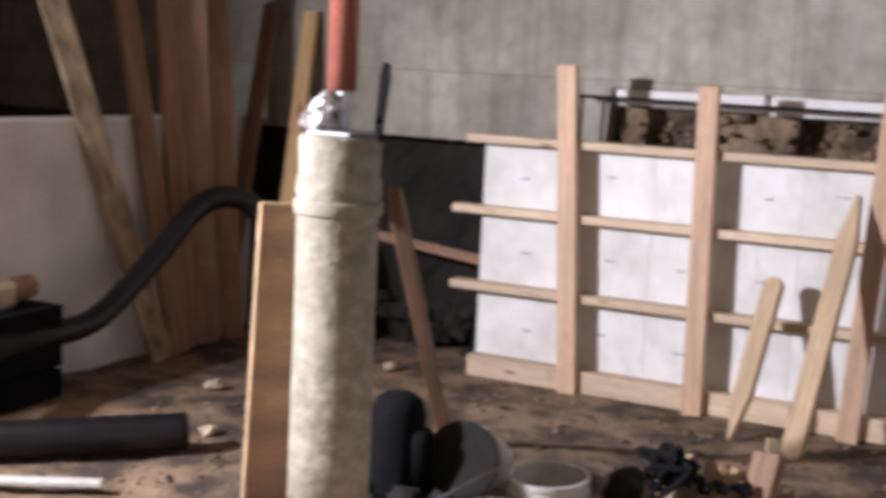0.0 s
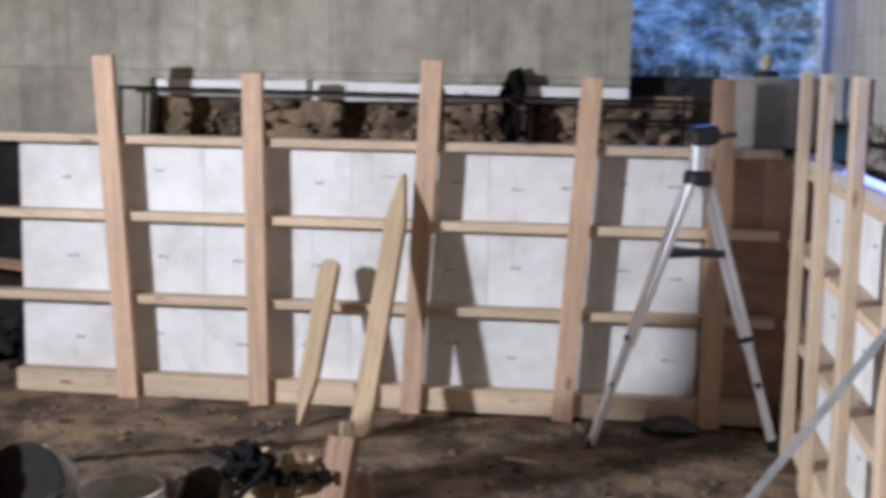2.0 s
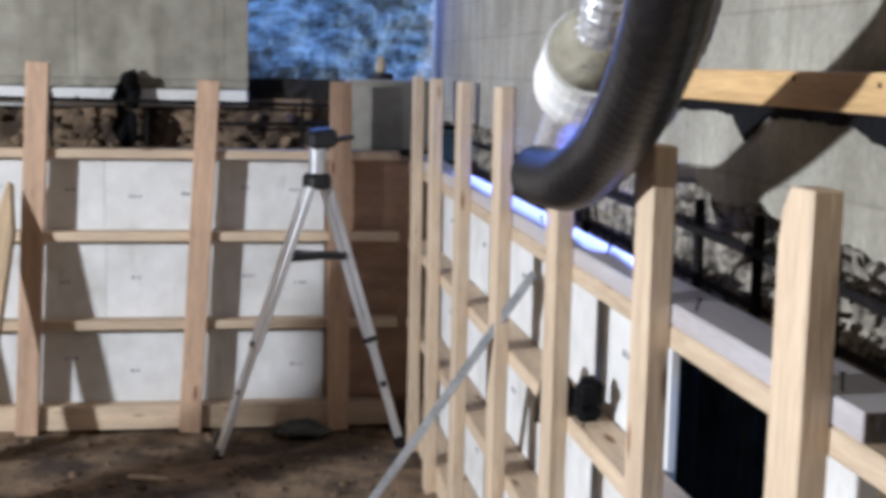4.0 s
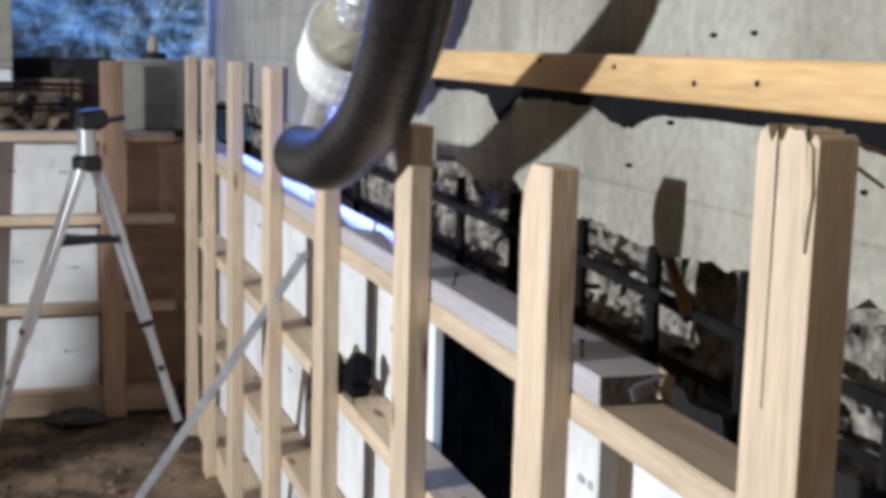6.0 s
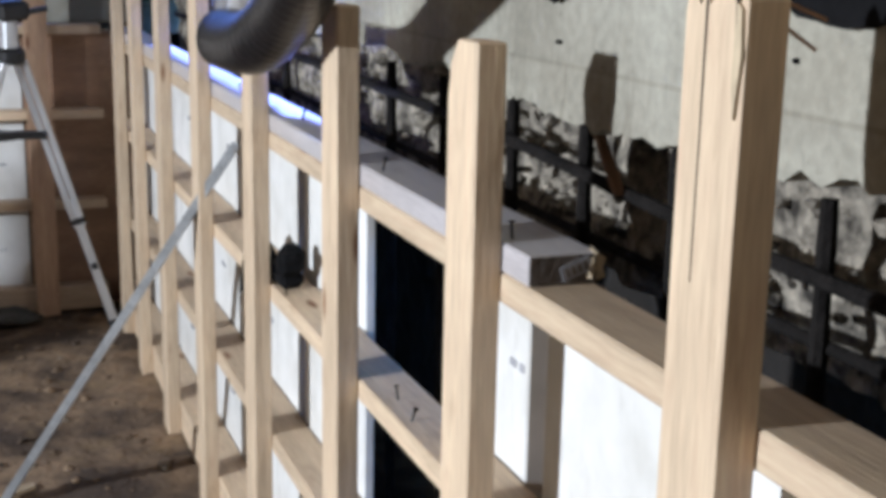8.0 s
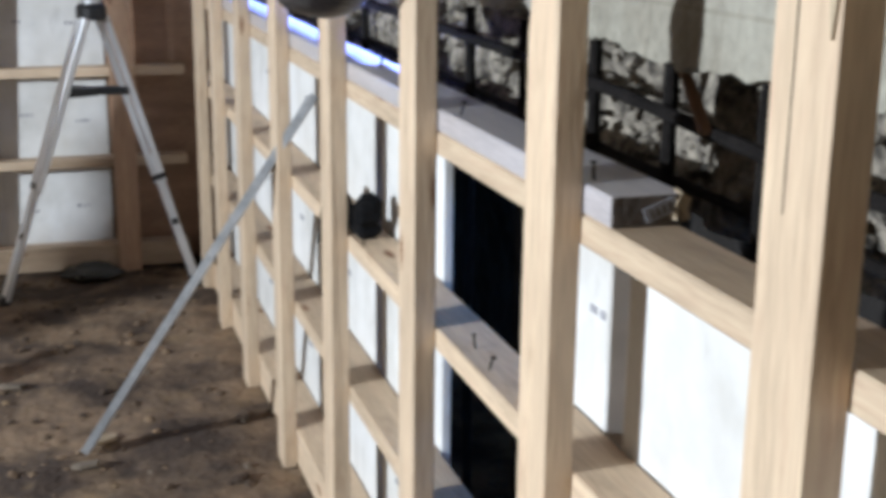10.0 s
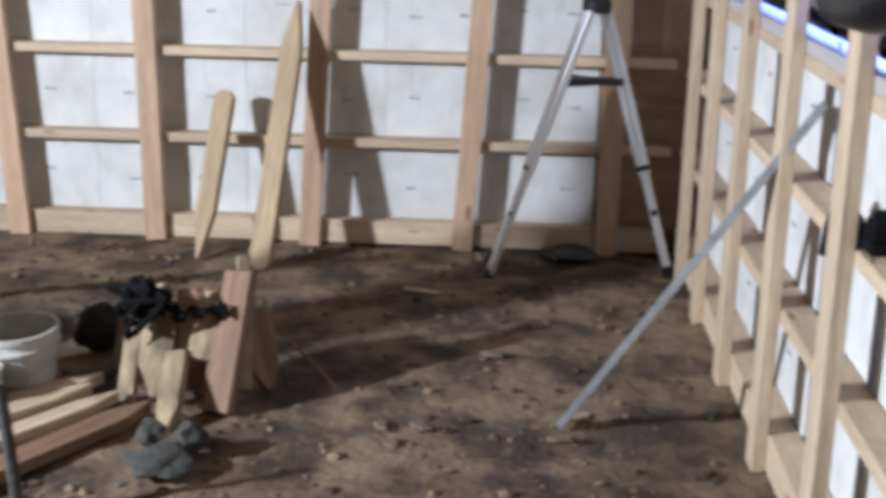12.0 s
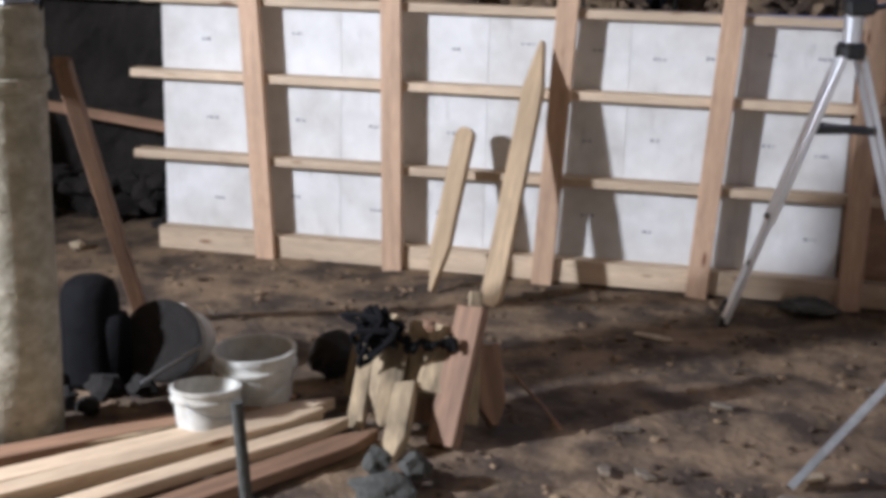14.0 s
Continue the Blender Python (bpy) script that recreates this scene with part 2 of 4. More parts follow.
def thing(name, label, category, m=None, group="", kind=""):
    ob = new(name)
    if m is not None:
        ob.matrix_basis = m
    return tagged(ob, label, category, group, kind)


def block(x0, y0, z0, x1, y1, z1, bevel=0.003, bm=None, jitter=0.0):
    b = bmesh.new()
    bmesh.ops.create_cube(b, size=1)
    for v in b.verts:
        v.co = ((x0 + x1) / 2 + v.co.x * (x1 - x0), (y0 + y1) / 2 + v.co.y * (y1 - y0), (z0 + z1) / 2 + v.co.z * (z1 - z0))
        if jitter:
            v.co += Vector((random.uniform(-1, 1), random.uniform(-1, 1), random.uniform(-1, 1))) * jitter
    if bevel:
        bmesh.ops.bevel(b, geom=b.edges[:], offset=bevel, segments=1, affect="EDGES")
    if bm is None:
        return b
    return merge(bm, b)


def merge(bm, other, m=None):
    if m is not None:
        bmesh.ops.transform(other, matrix=m, verts=other.verts)
    tmp = bpy.data.meshes.new("tmp")
    other.to_mesh(tmp)
    other.free()
    bm.from_mesh(tmp)
    bpy.data.meshes.remove(tmp)
    return bm


def along(a, b, roll=0.0):
    """A pose at a whose local x runs to b; local z leans up as far as it can."""
    a, b = Vector(a), Vector(b)
    x = (b - a).normalized()
    up = Vector((0, 0, 1)) if abs(x.z) < 0.95 else Vector((0, -1, 0))
    y = up.cross(x).normalized()
    z = x.cross(y)
    m = Matrix((x, y, z)).transposed().to_4x4()
    m.translation = a
    return m @ Matrix.Rotation(radians(roll), 4, "X")


def board(name, a, b, width, thick, mat, parent=None, label="", roll=0.0, bevel=0.003, jitter=0.0012):
    """A sawn board from a to b; width along local y, thickness along local z."""
    length = (Vector(b) - Vector(a)).length
    bm = block(0, -width / 2, -thick / 2, length, width / 2, thick / 2, bevel, jitter=jitter)
    return link(name, bm, mat, parent, label, along(a, b, roll))


def outline(points, thick, bevel=0.003):
    """A flat shape in local x and y, extruded to a thickness along z."""
    bm = bmesh.new()
    lower = [bm.verts.new((x, y, -thick / 2)) for x, y in points]
    upper = [bm.verts.new((x, y, thick / 2)) for x, y in points]
    bm.faces.new(lower[::-1])
    bm.faces.new(upper)
    n = len(points)
    for i in range(n):
        bm.faces.new((lower[i], lower[(i + 1) % n], upper[(i + 1) % n], upper[i]))
    if bevel:
        bmesh.ops.bevel(bm, geom=bm.edges[:], offset=bevel, segments=1, affect="EDGES")
    return bm


def stake_mesh(length, width, thick, tip=0.16, round_top=0.05):
    """A grade stake: pointed at x = 0, with clipped corners at the other end."""
    h = width / 2
    pts = [(0, -0.006), (tip, -h), (length - round_top, -h), (length - round_top * 0.35, -h * 0.72), (length, -h * 0.3),
           (length, h * 0.3), (length - round_top * 0.35, h * 0.72), (length - round_top, h), (tip, h), (0, 0.006)]
    return outline(pts, thick)


def lathe(profile, segments=32, wobble=0.0, sx=1.0, sy=1.0):
    bm = bmesh.new()
    rings = []
    for r, z in profile:
        ring = []
        for k in range(segments):
            a = 2 * math.pi * k / segments
            rr = r * (1 + wobble * noise.noise((math.cos(a) * 2, math.sin(a) * 2, z * 7)))
            ring.append(bm.verts.new((rr * math.cos(a) * sx, rr * math.sin(a) * sy, z)))
        rings.append(ring)
    for a, b in zip(rings, rings[1:]):
        for k in range(segments):
            bm.faces.new((a[k], a[(k + 1) % segments], b[(k + 1) % segments], b[k]))
    return bm


def smooth_line(points, steps=12):
    """Catmull-Rom through the points."""
    p = [Vector(x) for x in points]
    p = [2 * p[0] - p[1], *p, 2 * p[-1] - p[-2]]
    out = []
    for i in range(1, len(p) - 2):
        for s in range(steps):
            t = s / steps
            a, b, c, d = p[i - 1 : i + 3]
            out.append(0.5 * (2 * b + (c - a) * t + (2 * a - 5 * b + 4 * c - d) * t * t + (3 * b - a - 3 * c + d) * t**3))
    out.append(p[-2])
    return out


def tube(points, radius, segments=16, ridge=0.0, every=1, cap=True, radii=None):
    """A round bar or hose along a line of points; ridge makes it ribbed."""
    bm = bmesh.new()
    rings, side = [], None
    n = len(points)
    for i, p in enumerate(points):
        d = (points[min(i + 1, n - 1)] - points[max(i - 1, 0)]).normalized()
        if side is None:
            side = d.cross(Vector((0.3, 0.2, 1))).normalized()
        side = (side - d * side.dot(d)).normalized()
        up = d.cross(side)
        r = (radii[i] if radii else radius) + (ridge if (i // every) % 2 else 0)
        rings.append([bm.verts.new(p + r * (math.cos(2 * math.pi * k / segments) * side + math.sin(2 * math.pi * k / segments) * up)) for k in range(segments)])
    for a, b in zip(rings, rings[1:]):
        for k in range(segments):
            bm.faces.new((a[k], a[(k + 1) % segments], b[(k + 1) % segments], b[k]))
    if cap:
        bm.faces.new(rings[0][::-1])
        bm.faces.new(rings[-1])
    return bm


def lump(radius, seed, squash=0.7, sub=2, rough=0.35):
    bm = bmesh.new()
    bmesh.ops.create_icosphere(bm, subdivisions=sub, radius=radius)
    for v in bm.verts:
        v.co *= 1 + rough * noise.noise(v.co / radius * 1.3 + Vector((seed * 3.1, seed * 1.7, seed)))
        v.co.z *= squash
    return bm


def ground_height(x, y):
    h = 0.018 * noise.noise((x * 1.1, y * 1.1, 0)) + 0.012 * noise.noise((x * 4, y * 4, 3)) + 0.007 * noise.noise((x * 13, y * 13, 7))
    return h - 0.008


# ---- ground ----
def ground():
    xs = list(np.arange(-6.0, -2.6, 0.12)) + list(np.arange(-2.6, 1.6, 0.028)) + list(np.arange(1.6, 4.0, 0.2))
    ys = list(np.arange(-3.0, 2.0, 0.15)) + list(np.arange(2.0, 5.9, 0.028)) + list(np.arange(5.9, 9.0, 0.2))
    verts, faces = [], []
    for y in ys:
        for x in xs:
            h = ground_height(x, y)
            clod = noise.noise((x * 24, y * 24, 1)) + 0.6 * noise.noise((x * 9, y * 9, 5))
            h += 0.02 * max(0.0, clod - 0.2) + 0.004 * noise.noise((x * 45, y * 45, 9))
            verts.append((x, y, h))
    w = len(xs)
    for j in range(len(ys) - 1):
        for i in range(w - 1):
            a = j * w + i
            faces.append((a, a + 1, a + w + 1, a + w))
    mesh = bpy.data.meshes.new("ground")
    mesh.from_pydata(verts, [], faces)
    mesh.materials.append(DIRT)
    mesh.polygons.foreach_set("use_smooth", [True] * len(mesh.polygons))
    tagged(new("ground", mesh), "damp brown dug-out soil floor with clods and footprints", "soil", kind="structure")


ground()

# ---- concrete walls, ceiling ----
YC, XC = 6.0, 1.535


def ragged_wall(name, along_y, start, end, low, high, at, thick, mat, label, rag=0.02, step=0.02):
    """A concrete wall whose underside is broken; low gives the height of its lower edge."""
    bm = bmesh.new()
    n = int((end - start) / step)
    cols = []
    for i in range(n + 1):
        s = start + (end - start) * i / n
        z0 = low(s) + rag * (noise.noise((s * 6, 2, 1)) + 0.8 * noise.noise((s * 30, 5, 1)))
        row = []
        for d in (0, thick):
            for z in (z0, z0 + 0.04, high):
                bulge = 0.006 * noise.noise((s * 4, z * 4, d)) + (0.012 * noise.noise((s * 18, z * 9, 2)) if z < z0 + 0.03 else 0)
                co = (at + d + bulge, s, z) if along_y else (s, at + d + bulge, z)
                row.append(bm.verts.new(co))
        cols.append(row)
    for a, b in zip(cols, cols[1:]):
        for p, q in ((0, 1), (1, 2), (2, 5), (5, 4), (4, 3), (3, 0)):
            bm.faces.new((a[p], b[p], b[q], a[q]))
    bm.faces.new([cols[0][k] for k in (0, 1, 2, 5, 4, 3)])
    bm.faces.new([cols[-1][k] for k in (3, 4, 5, 2, 1, 0)])
    bmesh.ops.recalc_face_normals(bm, faces=bm.faces)
    return tagged(link(name, bm, mat), label, "wall", kind="structure")


def far_low(x):
    return 1.10 if x < -1.46 else 1.405


far_wall = ragged_wall("wall_north", False, -6.0, 0.72, far_low, 2.45, YC, 0.25, CONCRETE, "old grey concrete foundation wall, undermined along its foot", 0.006)
tagged(link("wall_pier", block(1.56, YC + 0.002, 1.1, 2.2, YC + 0.25, 2.45, 0.006), CONCRETE_PALE), "pale concrete pier beside the basement window", "wall", kind="structure")
right_wall = ragged_wall("wall_east", True, -3.0, YC - 0.004, lambda s: 1.298 + 0.018 * math.sin(s * 2.94 - 0.22), 2.45, XC, 0.3, CONCRETE_PALE, "pale old concrete wall with a broken lower edge", 0.022)
# Two unseen closing walls, pale so that they throw lamp light back.
tagged(link("wall_west", block(-6.1, -3, -0.1, -5.9, 6.3, 2.45, 0.004), CONCRETE_PALE), "unseen wall closing the west side, kept pale to bounce light", "wall", kind="structure")
tagged(link("wall_south", block(-6.1, -3.2, -0.1, 2.2, -3.0, 2.45, 0.004), CONCRETE_PALE), "unseen wall closing the south side, kept pale to bounce light", "wall", kind="structure")
# Unseen deck shuts out the sky, with a slot for the strip lamp.
deck = block(-6.2, -3.3, 2.45, 1.4, 6.26, 2.6, 0)
for x0, y0, x1, y1 in ((1.4, -3.3, 2.3, 2.5), (1.4, 4.75, 2.3, 6.26), (1.54, 2.5, 2.3, 4.75)):
    block(x0, y0, 2.45, x1, y1, 2.6, 0, deck)
tagged(link("ceiling", deck, JOIST), "rough wooden floor deck, unseen, slotted for an added blue lamp", "ceiling", kind="structure")


def earth_bank(name, x0, x1, z0, z1, y, lean, mat, label, amp=0.06, step=0.05, axis="y", seed=0.0):
    """A rough upright cut of earth."""
    nx, nz = int((x1 - x0) / step), int((z1 - z0) / step)
    verts, faces = [], []
    for j in range(nz + 1):
        for i in range(nx + 1):
            s, z = x0 + (x1 - x0) * i / nx, z0 + (z1 - z0) * j / nz
            d = y + lean * (z - z0) + amp * (noise.noise((s * 3, z * 3, seed)) + 0.6 * noise.noise((s * 9, z * 9, seed + 2)) + 0.35 * noise.noise((s * 25, z * 25, seed)))
            verts.append((s, d, z) if axis == "y" else (d, s, z))
    for j in range(nz):
        for i in range(nx):
            a = j * (nx + 1) + i
            faces.append((a, a + 1, a + nx + 2, a + nx + 1))
    mesh = bpy.data.meshes.new(name)
    mesh.from_pydata(verts, [], faces)
    mesh.materials.append(mat)
    return tagged(new(name, mesh), label, "earth", kind="structure")


earth_bank("bank_outside", -1.5, 3.2, 1.0, 3.2, 6.75, 0.28, BANK, "daylit grey earth bank outside the window", 0.09, 0.025)
# The deep shade of both undercuts comes from their near-black colour.
earth_bank("cut_north", -6.0, 2.3, -0.1, 1.45, 6.22, -0.03, SHADE_DARK_SOIL, "undercut soil below the foundation wall, coloured near black for shade", 0.05, 0.05, seed=4.0)
earth_bank("cut_east", -3.0, 6.2, -0.1, 1.3, 2.06, 0.0, SHADE_DARK_SOIL, "undercut soil below the pale concrete, its shade put into the colour", 0.05, 0.05, "x", 9.0)

earth_bank("soil_face", -1.45, 1.56, 1.0, 1.36, 6.09, 0.0, DIRT, "brown crumbling soil face under the foam strip", 0.045, 0.02, seed=6.0)
earth_bank("broken_face", 0.2, 5.6, 1.06, 1.33, 1.635, -0.02, RUBBLE, "pale broken concrete face under the wall's edge", 0.04, 0.014, "x", 12.0)

# ---- white foam insulation under the far wall ----
foam_strip = thing("foam_strip", "white foam strip squeezed under the concrete wall", "insulation")
for a, b, z0 in ((-1.43, -0.72, 1.325), (-0.7, -0.12, 1.315), (-0.1, 0.72, 1.32)):
    part("strip", block(a, YC - 0.02, z0, b, YC + 0.1, 1.4, 0.008, jitter=0.006), FOAM, foam_strip)


# ---- formwork ----
def plate_marks(parent, spots, place):
    for s, z, w in spots:
        bm = bmesh.new()
        x = -w / 2
        while x < w / 2:
            step = random.uniform(0.008, 0.02)
            merge(bm, block(x, -0.0012, -0.007, min(x + step, w / 2), 0.0012, 0.007 * random.uniform(0.3, 1), 0))
            x += step + random.uniform(0.004, 0.012)
        part("printed_mark", bm, INK, parent, "faint dark printed mark", place(s, z))


YF, XR = 5.579, 1.35
far_form = thing("formwork", "pine stud and rail formwork against white foam panels", "formwork", group="wall forms")
FAR_STUDS = ((-1.57, -1.48, 1.50), (-0.914, -0.885, 1.437), (-0.141, -0.218, 1.506), (0.522, 0.437, 1.446), (1.052, 1.05, 1.45))
for top, foot, height in FAR_STUDS:
    board("stud", (foot + 0.0445, YF + 0.019, -0.01), (top + 0.0445, YF + 0.019, height), 0.089, 0.038, PINK_PINE, far_form, roll=0)
for z, x0 in ((1.141, -2.03), (0.804, -2.09), (0.437, -2.085)):
    board("rail", (x0, YF + 0.083, z), (1.346, YF + 0.083, z + 0.004), 0.089, 0.038, PINE, far_form)
for x0, x1 in ((-1.97, -0.86), (-0.855, 0.5), (0.505, 1.34)):
    board("bottom_plate", (x0, YF + 0.083, 0.05), (x1, YF + 0.083, 0.05), 0.089, 0.1, PINE, far_form)
SEAMS = (-1.97, -1.12, -0.46, 0.14, 0.62, 1.04)
for a, b in zip(SEAMS, SEAMS[1:]):
    p = part("foam_panel", block(a + 0.0005, YF + 0.13, 0.0, b - 0.0005, YF + 0.18, 1.118, 0.0015), FOAM, far_form, "white foam panel")
    spots = [(a + (b - a) * f + random.uniform(-0.03, 0.03), z + random.uniform(-0.03, 0.03), random.uniform(0.035, 0.06)) for f in (0.28, 0.75) for z in (0.98, 0.63, 0.26)]
    plate_marks(p, spots, lambda s, z: pose(s, YF + 0.1292, z))
part("plywood_panel", block(1.045, YF + 0.131, 0.0, 1.527, YF + 0.15, 1.13, 0.002), PLY, far_form, "brown plywood panel in the corner bay")

right_form = thing("formwork", "pine stud and rail formwork running beside the camera", "formwork", group="wall forms")
RIGHT_STUDS = ((0.5, 1.5), (1.113, 1.472), (1.65, 1.392), (2.23, 1.405), (2.868, 1.3), (3.5, 1.472), (4.125, 1.476), (4.715, 1.478), (5.2, 1.48))
for k, (y, height) in enumerate(RIGHT_STUDS):
    if k in (1, 2):
        cut = (0.012, 0.07) if k == 2 else (0.006, 0.02)
        rs = random.Random(8)
        torn = [(height - rs.choice((0.0, 0.003, 0.008, 0.016)) + rs.uniform(-0.002, 0.002), -0.038 + 0.0075 * q) for q in range(9)] if k == 1 else []
        bm = outline([(-0.01, -0.0445), (height - 0.008 * (k == 1), -0.0445)] + torn + [(height, 0.0445 - cut[0] * 2.2), (height - cut[1] * 0.4, 0.0445 - cut[0] * 0.5), (height - cut[1], 0.0445), (-0.01, 0.0445)], 0.038, 0.0025 if k == 2 else 0.001)
        st = part("stud", bm, PINE, right_form, "", Matrix(((0, 0, 1, XR + 0.019), (0, 1, 0, y + 0.0445), (1, 0, 0, 0), (0, 0, 0, 1))))
        if k == 1:
            for dy, dx, h in ((0.012, -0.0192, 0.24), (-0.03, -0.0192, 0.07)):
                part("crack", outline([(0, -0.0004), (h * 0.6, -0.0011), (h, -0.0014), (h, 0.0014), (h * 0.5, 0.0006), (0, 0.0003)], 0.001, 0), TAR, st, "dark split in the wood", Matrix(((1, 0, 0, height - h), (0, 1, 0, dy), (0, 0, 1, dx), (0, 0, 0, 1))))
            for a, b in (((1.384, 1.122, 1.464), (1.421, 1.112, 1.449)), ((1.384, 1.12, 1.446), (1.412, 1.111, 1.426))):
                length = (Vector(b) - Vector(a)).length
                sp = outline([(0, -0.003), (length, -0.0006), (length, 0.0006), (0, 0.003)], 0.003, 0)
                part("splinter", sp, OLD_WOOD, st, "dark splinter standing off the split top", st.matrix_basis.inverted() @ along(a, b))
            bright = outline([(0, -0.002), (0.05, -0.008), (0.085, -0.005), (0.09, 0.002), (0.03, 0.004)], 0.004, 0.0005)
            part("splinter", bright, CHIP, st, "pale torn sliver", Matrix(((1, 0, 0, height - 0.1), (0, 1, 0, -0.036), (0, 0, 1, -0.0205), (0, 0, 0, 1))))
        continue
    board("stud", (XR + 0.019, y + 0.0445, -0.01), (XR + 0.019, y + 0.0445, height), 0.038, 0.089, PINE, right_form, roll=0)
for z, y0 in ((1.1, -1.0), (0.775, -1.0), (0.437, -1.0)):
    board("rail", (XR + 0.083, y0, z), (XR + 0.083, 5.66, z), 0.089, 0.038, PINE, right_form)
board("bottom_plate", (XR + 0.083, -1.0, 0.05), (XR + 0.083, 5.66, 0.05), 0.089, 0.1, PINE, right_form)
for a, b in ((-1.0, 0.3), (0.33, 1.705), (1.76, 1.9), (2.49, 2.94), (2.99, 3.47), (3.51, 4.06), (4.1, 4.68), (4.72, 5.3), (5.33, 5.7)):
    p = part("foam_panel", block(XR + 0.13, a, 0.0, XR + (0.15 if a == 2.49 else 0.18), b, 1.08, 0.003), FOAM, right_form, "white foam panel")
    if a > 0:
        plate_marks(p, [((a + b) / 2 + random.uniform(-0.08, 0.08), z, 0.05) for z in (0.95, 0.6, 0.25)], lambda s, z: pose(XR + 0.1292, s, z, 0, 0, 90))
for y in (0.315, 1.73, 2.965, 3.49, 4.08, 4.7):
    part("backing_strip", block(XR + 0.17, y - 0.05, 0.0, XR + 0.2, y + 0.05, 1.08, 0.003), OLD_WOOD, right_form, "grey backing strip behind a panel joint")
END_GRAIN = material("dark_end_grain", (0.15, 0.125, 0.11), 0.85, 30, 0.6, 0.3, 80)
cap = board("cap_board", (XR + 0.084, 1.577, 1.1377), (XR + 0.084, 5.6, 1.1377), 0.089, 0.036, DAYLIT_CAP, None)
tagged(cap, "second board nailed along the top rail, coloured as if in daylight", "board")
part("end_grain", block(-0.002, -0.0425, -0.0165, 0.001, 0.0425, 0.0165, 0.0006), END_GRAIN, cap, "dark sawn end of the board")


def nail(x, y, z, lean):
    bm = tube([Vector((0, 0, -0.012)), Vector((0, 0, 0.012)), Vector((0.001, 0, 0.017))], 0.0018, 6)
    merge(bm, tube([Vector((0.001, 0, 0.017)), Vector((0.001, 0, 0.019))], 0.0042, 8))
    tagged(link("nail", bm, REBAR, None, "", pose(x, y, z, lean, lean * 0.6, 0)), "bent dark nail standing proud of the board", "nail", group="nails")


for x, y, lean in ((1.405, 2.16, 12), (1.41, 1.67, -6), (1.43, 2.75, 8), (1.41, 3.25, -10)):
    nail(x, y, 1.158, lean)
for x, y, lean in ((1.41, 2.02, 14), (1.42, 2.12, -12), (1.4, 2.78, 9), (1.43, 1.9, 20), (1.41, 1.35, -8)):
    nail(x, y, 0.797, lean)
chip_bm = lump(0.014, 63, 1.2, 2, 1.1)
tagged(link("wood_splinters", chip_bm, CHIP, None, "", pose(1.474, 1.585, 1.136)), "pale torn wood splinters beside the board's end", "splinters")

# ---- ledger and torn tar paper on the right wall ----
ledger = board("ledger_beam", (XC - 0.021, -1.5, 1.4955), (XC - 0.021, 2.6, 1.5), 0.038, 0.055, BEAM)
tagged(ledger, "yellow timber ledger bolted along the concrete wall", "beam")

for y, z in ((2.051, 1.514), (1.444, 1.499), (1.579, 1.495), (1.794, 1.51), (1.2, 1.505)):
    bolt = tube([Vector((1.499, y, z)), Vector((1.4935, y, z)), Vector((1.492, y, z))], 0.003, 8, radii=[0.0038, 0.0038, 0.0024])
    part("bolt", bolt, REBAR, ledger, "dark bolt head", ledger.matrix_basis.inverted())
for y, z in ((1.607, 1.551), (1.517, 1.553), (1.815, 1.379), (1.703, 1.443), (1.3, 1.4)):
    hole = tube([Vector((XC + 0.012, y, z)), Vector((XC - 0.006, y, z)), Vector((XC - 0.0075, y, z))], 0.003, 9, radii=[0.003, 0.003, 0.002])
    part("tie_hole", hole, TAR, right_wall, "dark plugged form-tie hole")


def torn_strip(name, y0, y1, ztop, x, label):
    bm = bmesh.new()
    n = int((y1 - y0) / 0.015)
    rows = []
    for i in range(n + 1):
        y = y0 + (y1 - y0) * i / n
        drop = 0.022 + 0.008 * noise.noise((y * 5, 0, 0)) + 0.008 * noise.noise((y * 40, 1, 0))
        drop += 0.04 * max(0, 1 - abs(y - 2.3) / 0.065) + 0.025 * max(0, 1 - abs(y - 1.83) / 0.09) + 0.02 * max(0, 1 - abs(y - 1.23) / 0.14)
        rows.append([bm.verts.new((x + d, y, z)) for d, z in ((0, ztop), (0.002, ztop - drop), (0.006, ztop - drop), (0.005, ztop))])
    for a, b in zip(rows, rows[1:]):
        for k in range(3):
            bm.faces.new((a[k], a[k + 1], b[k + 1], b[k]))
    bmesh.ops.recalc_face_normals(bm, faces=bm.faces)
    return tagged(link(name, bm, TAR), label, "tar paper")


torn_strip("tar_paper", -1.5, 2.66, 1.475, XC - 0.014, "torn black tar paper hanging under the timber ledger")


# ---- rubble and reinforcement in the undercut ----
def rubble_band(name, along_y, s0, s1, z0, z1, at, count, mat, label, smin, smax, seed):
    rnd = random.Random(seed)
    bm = bmesh.new()
    for k in range(count):
        s, z = rnd.uniform(s0, s1), rnd.uniform(z0, z1)
        r = rnd.uniform(smin, smax)
        d = at + rnd.uniform(-0.02, 0.05)
        place = Vector((d, s, z) if along_y else (s, d, z))
        merge(bm, lump(r, seed + k, rnd.uniform(0.5, 0.9), 1, 0.8), Matrix.Translation(place) @ Matrix.Rotation(rnd.uniform(0, 6), 4, "Z"))
    return tagged(link(name, bm, mat), label, "rubble", kind="stuff")


rubble_band("rubble", True, 0.72, 2.5, 1.11, 1.3, 1.615, 330, RUBBLE, "pale broken concrete rubble under the wall's edge", 0.005, 0.018, 11)
rubble_band("rubble", True, 0.3, 1.25, 0.95, 1.29, 1.62, 130, RUBBLE, "pale broken concrete rubble under the wall's edge", 0.008, 0.028, 31)
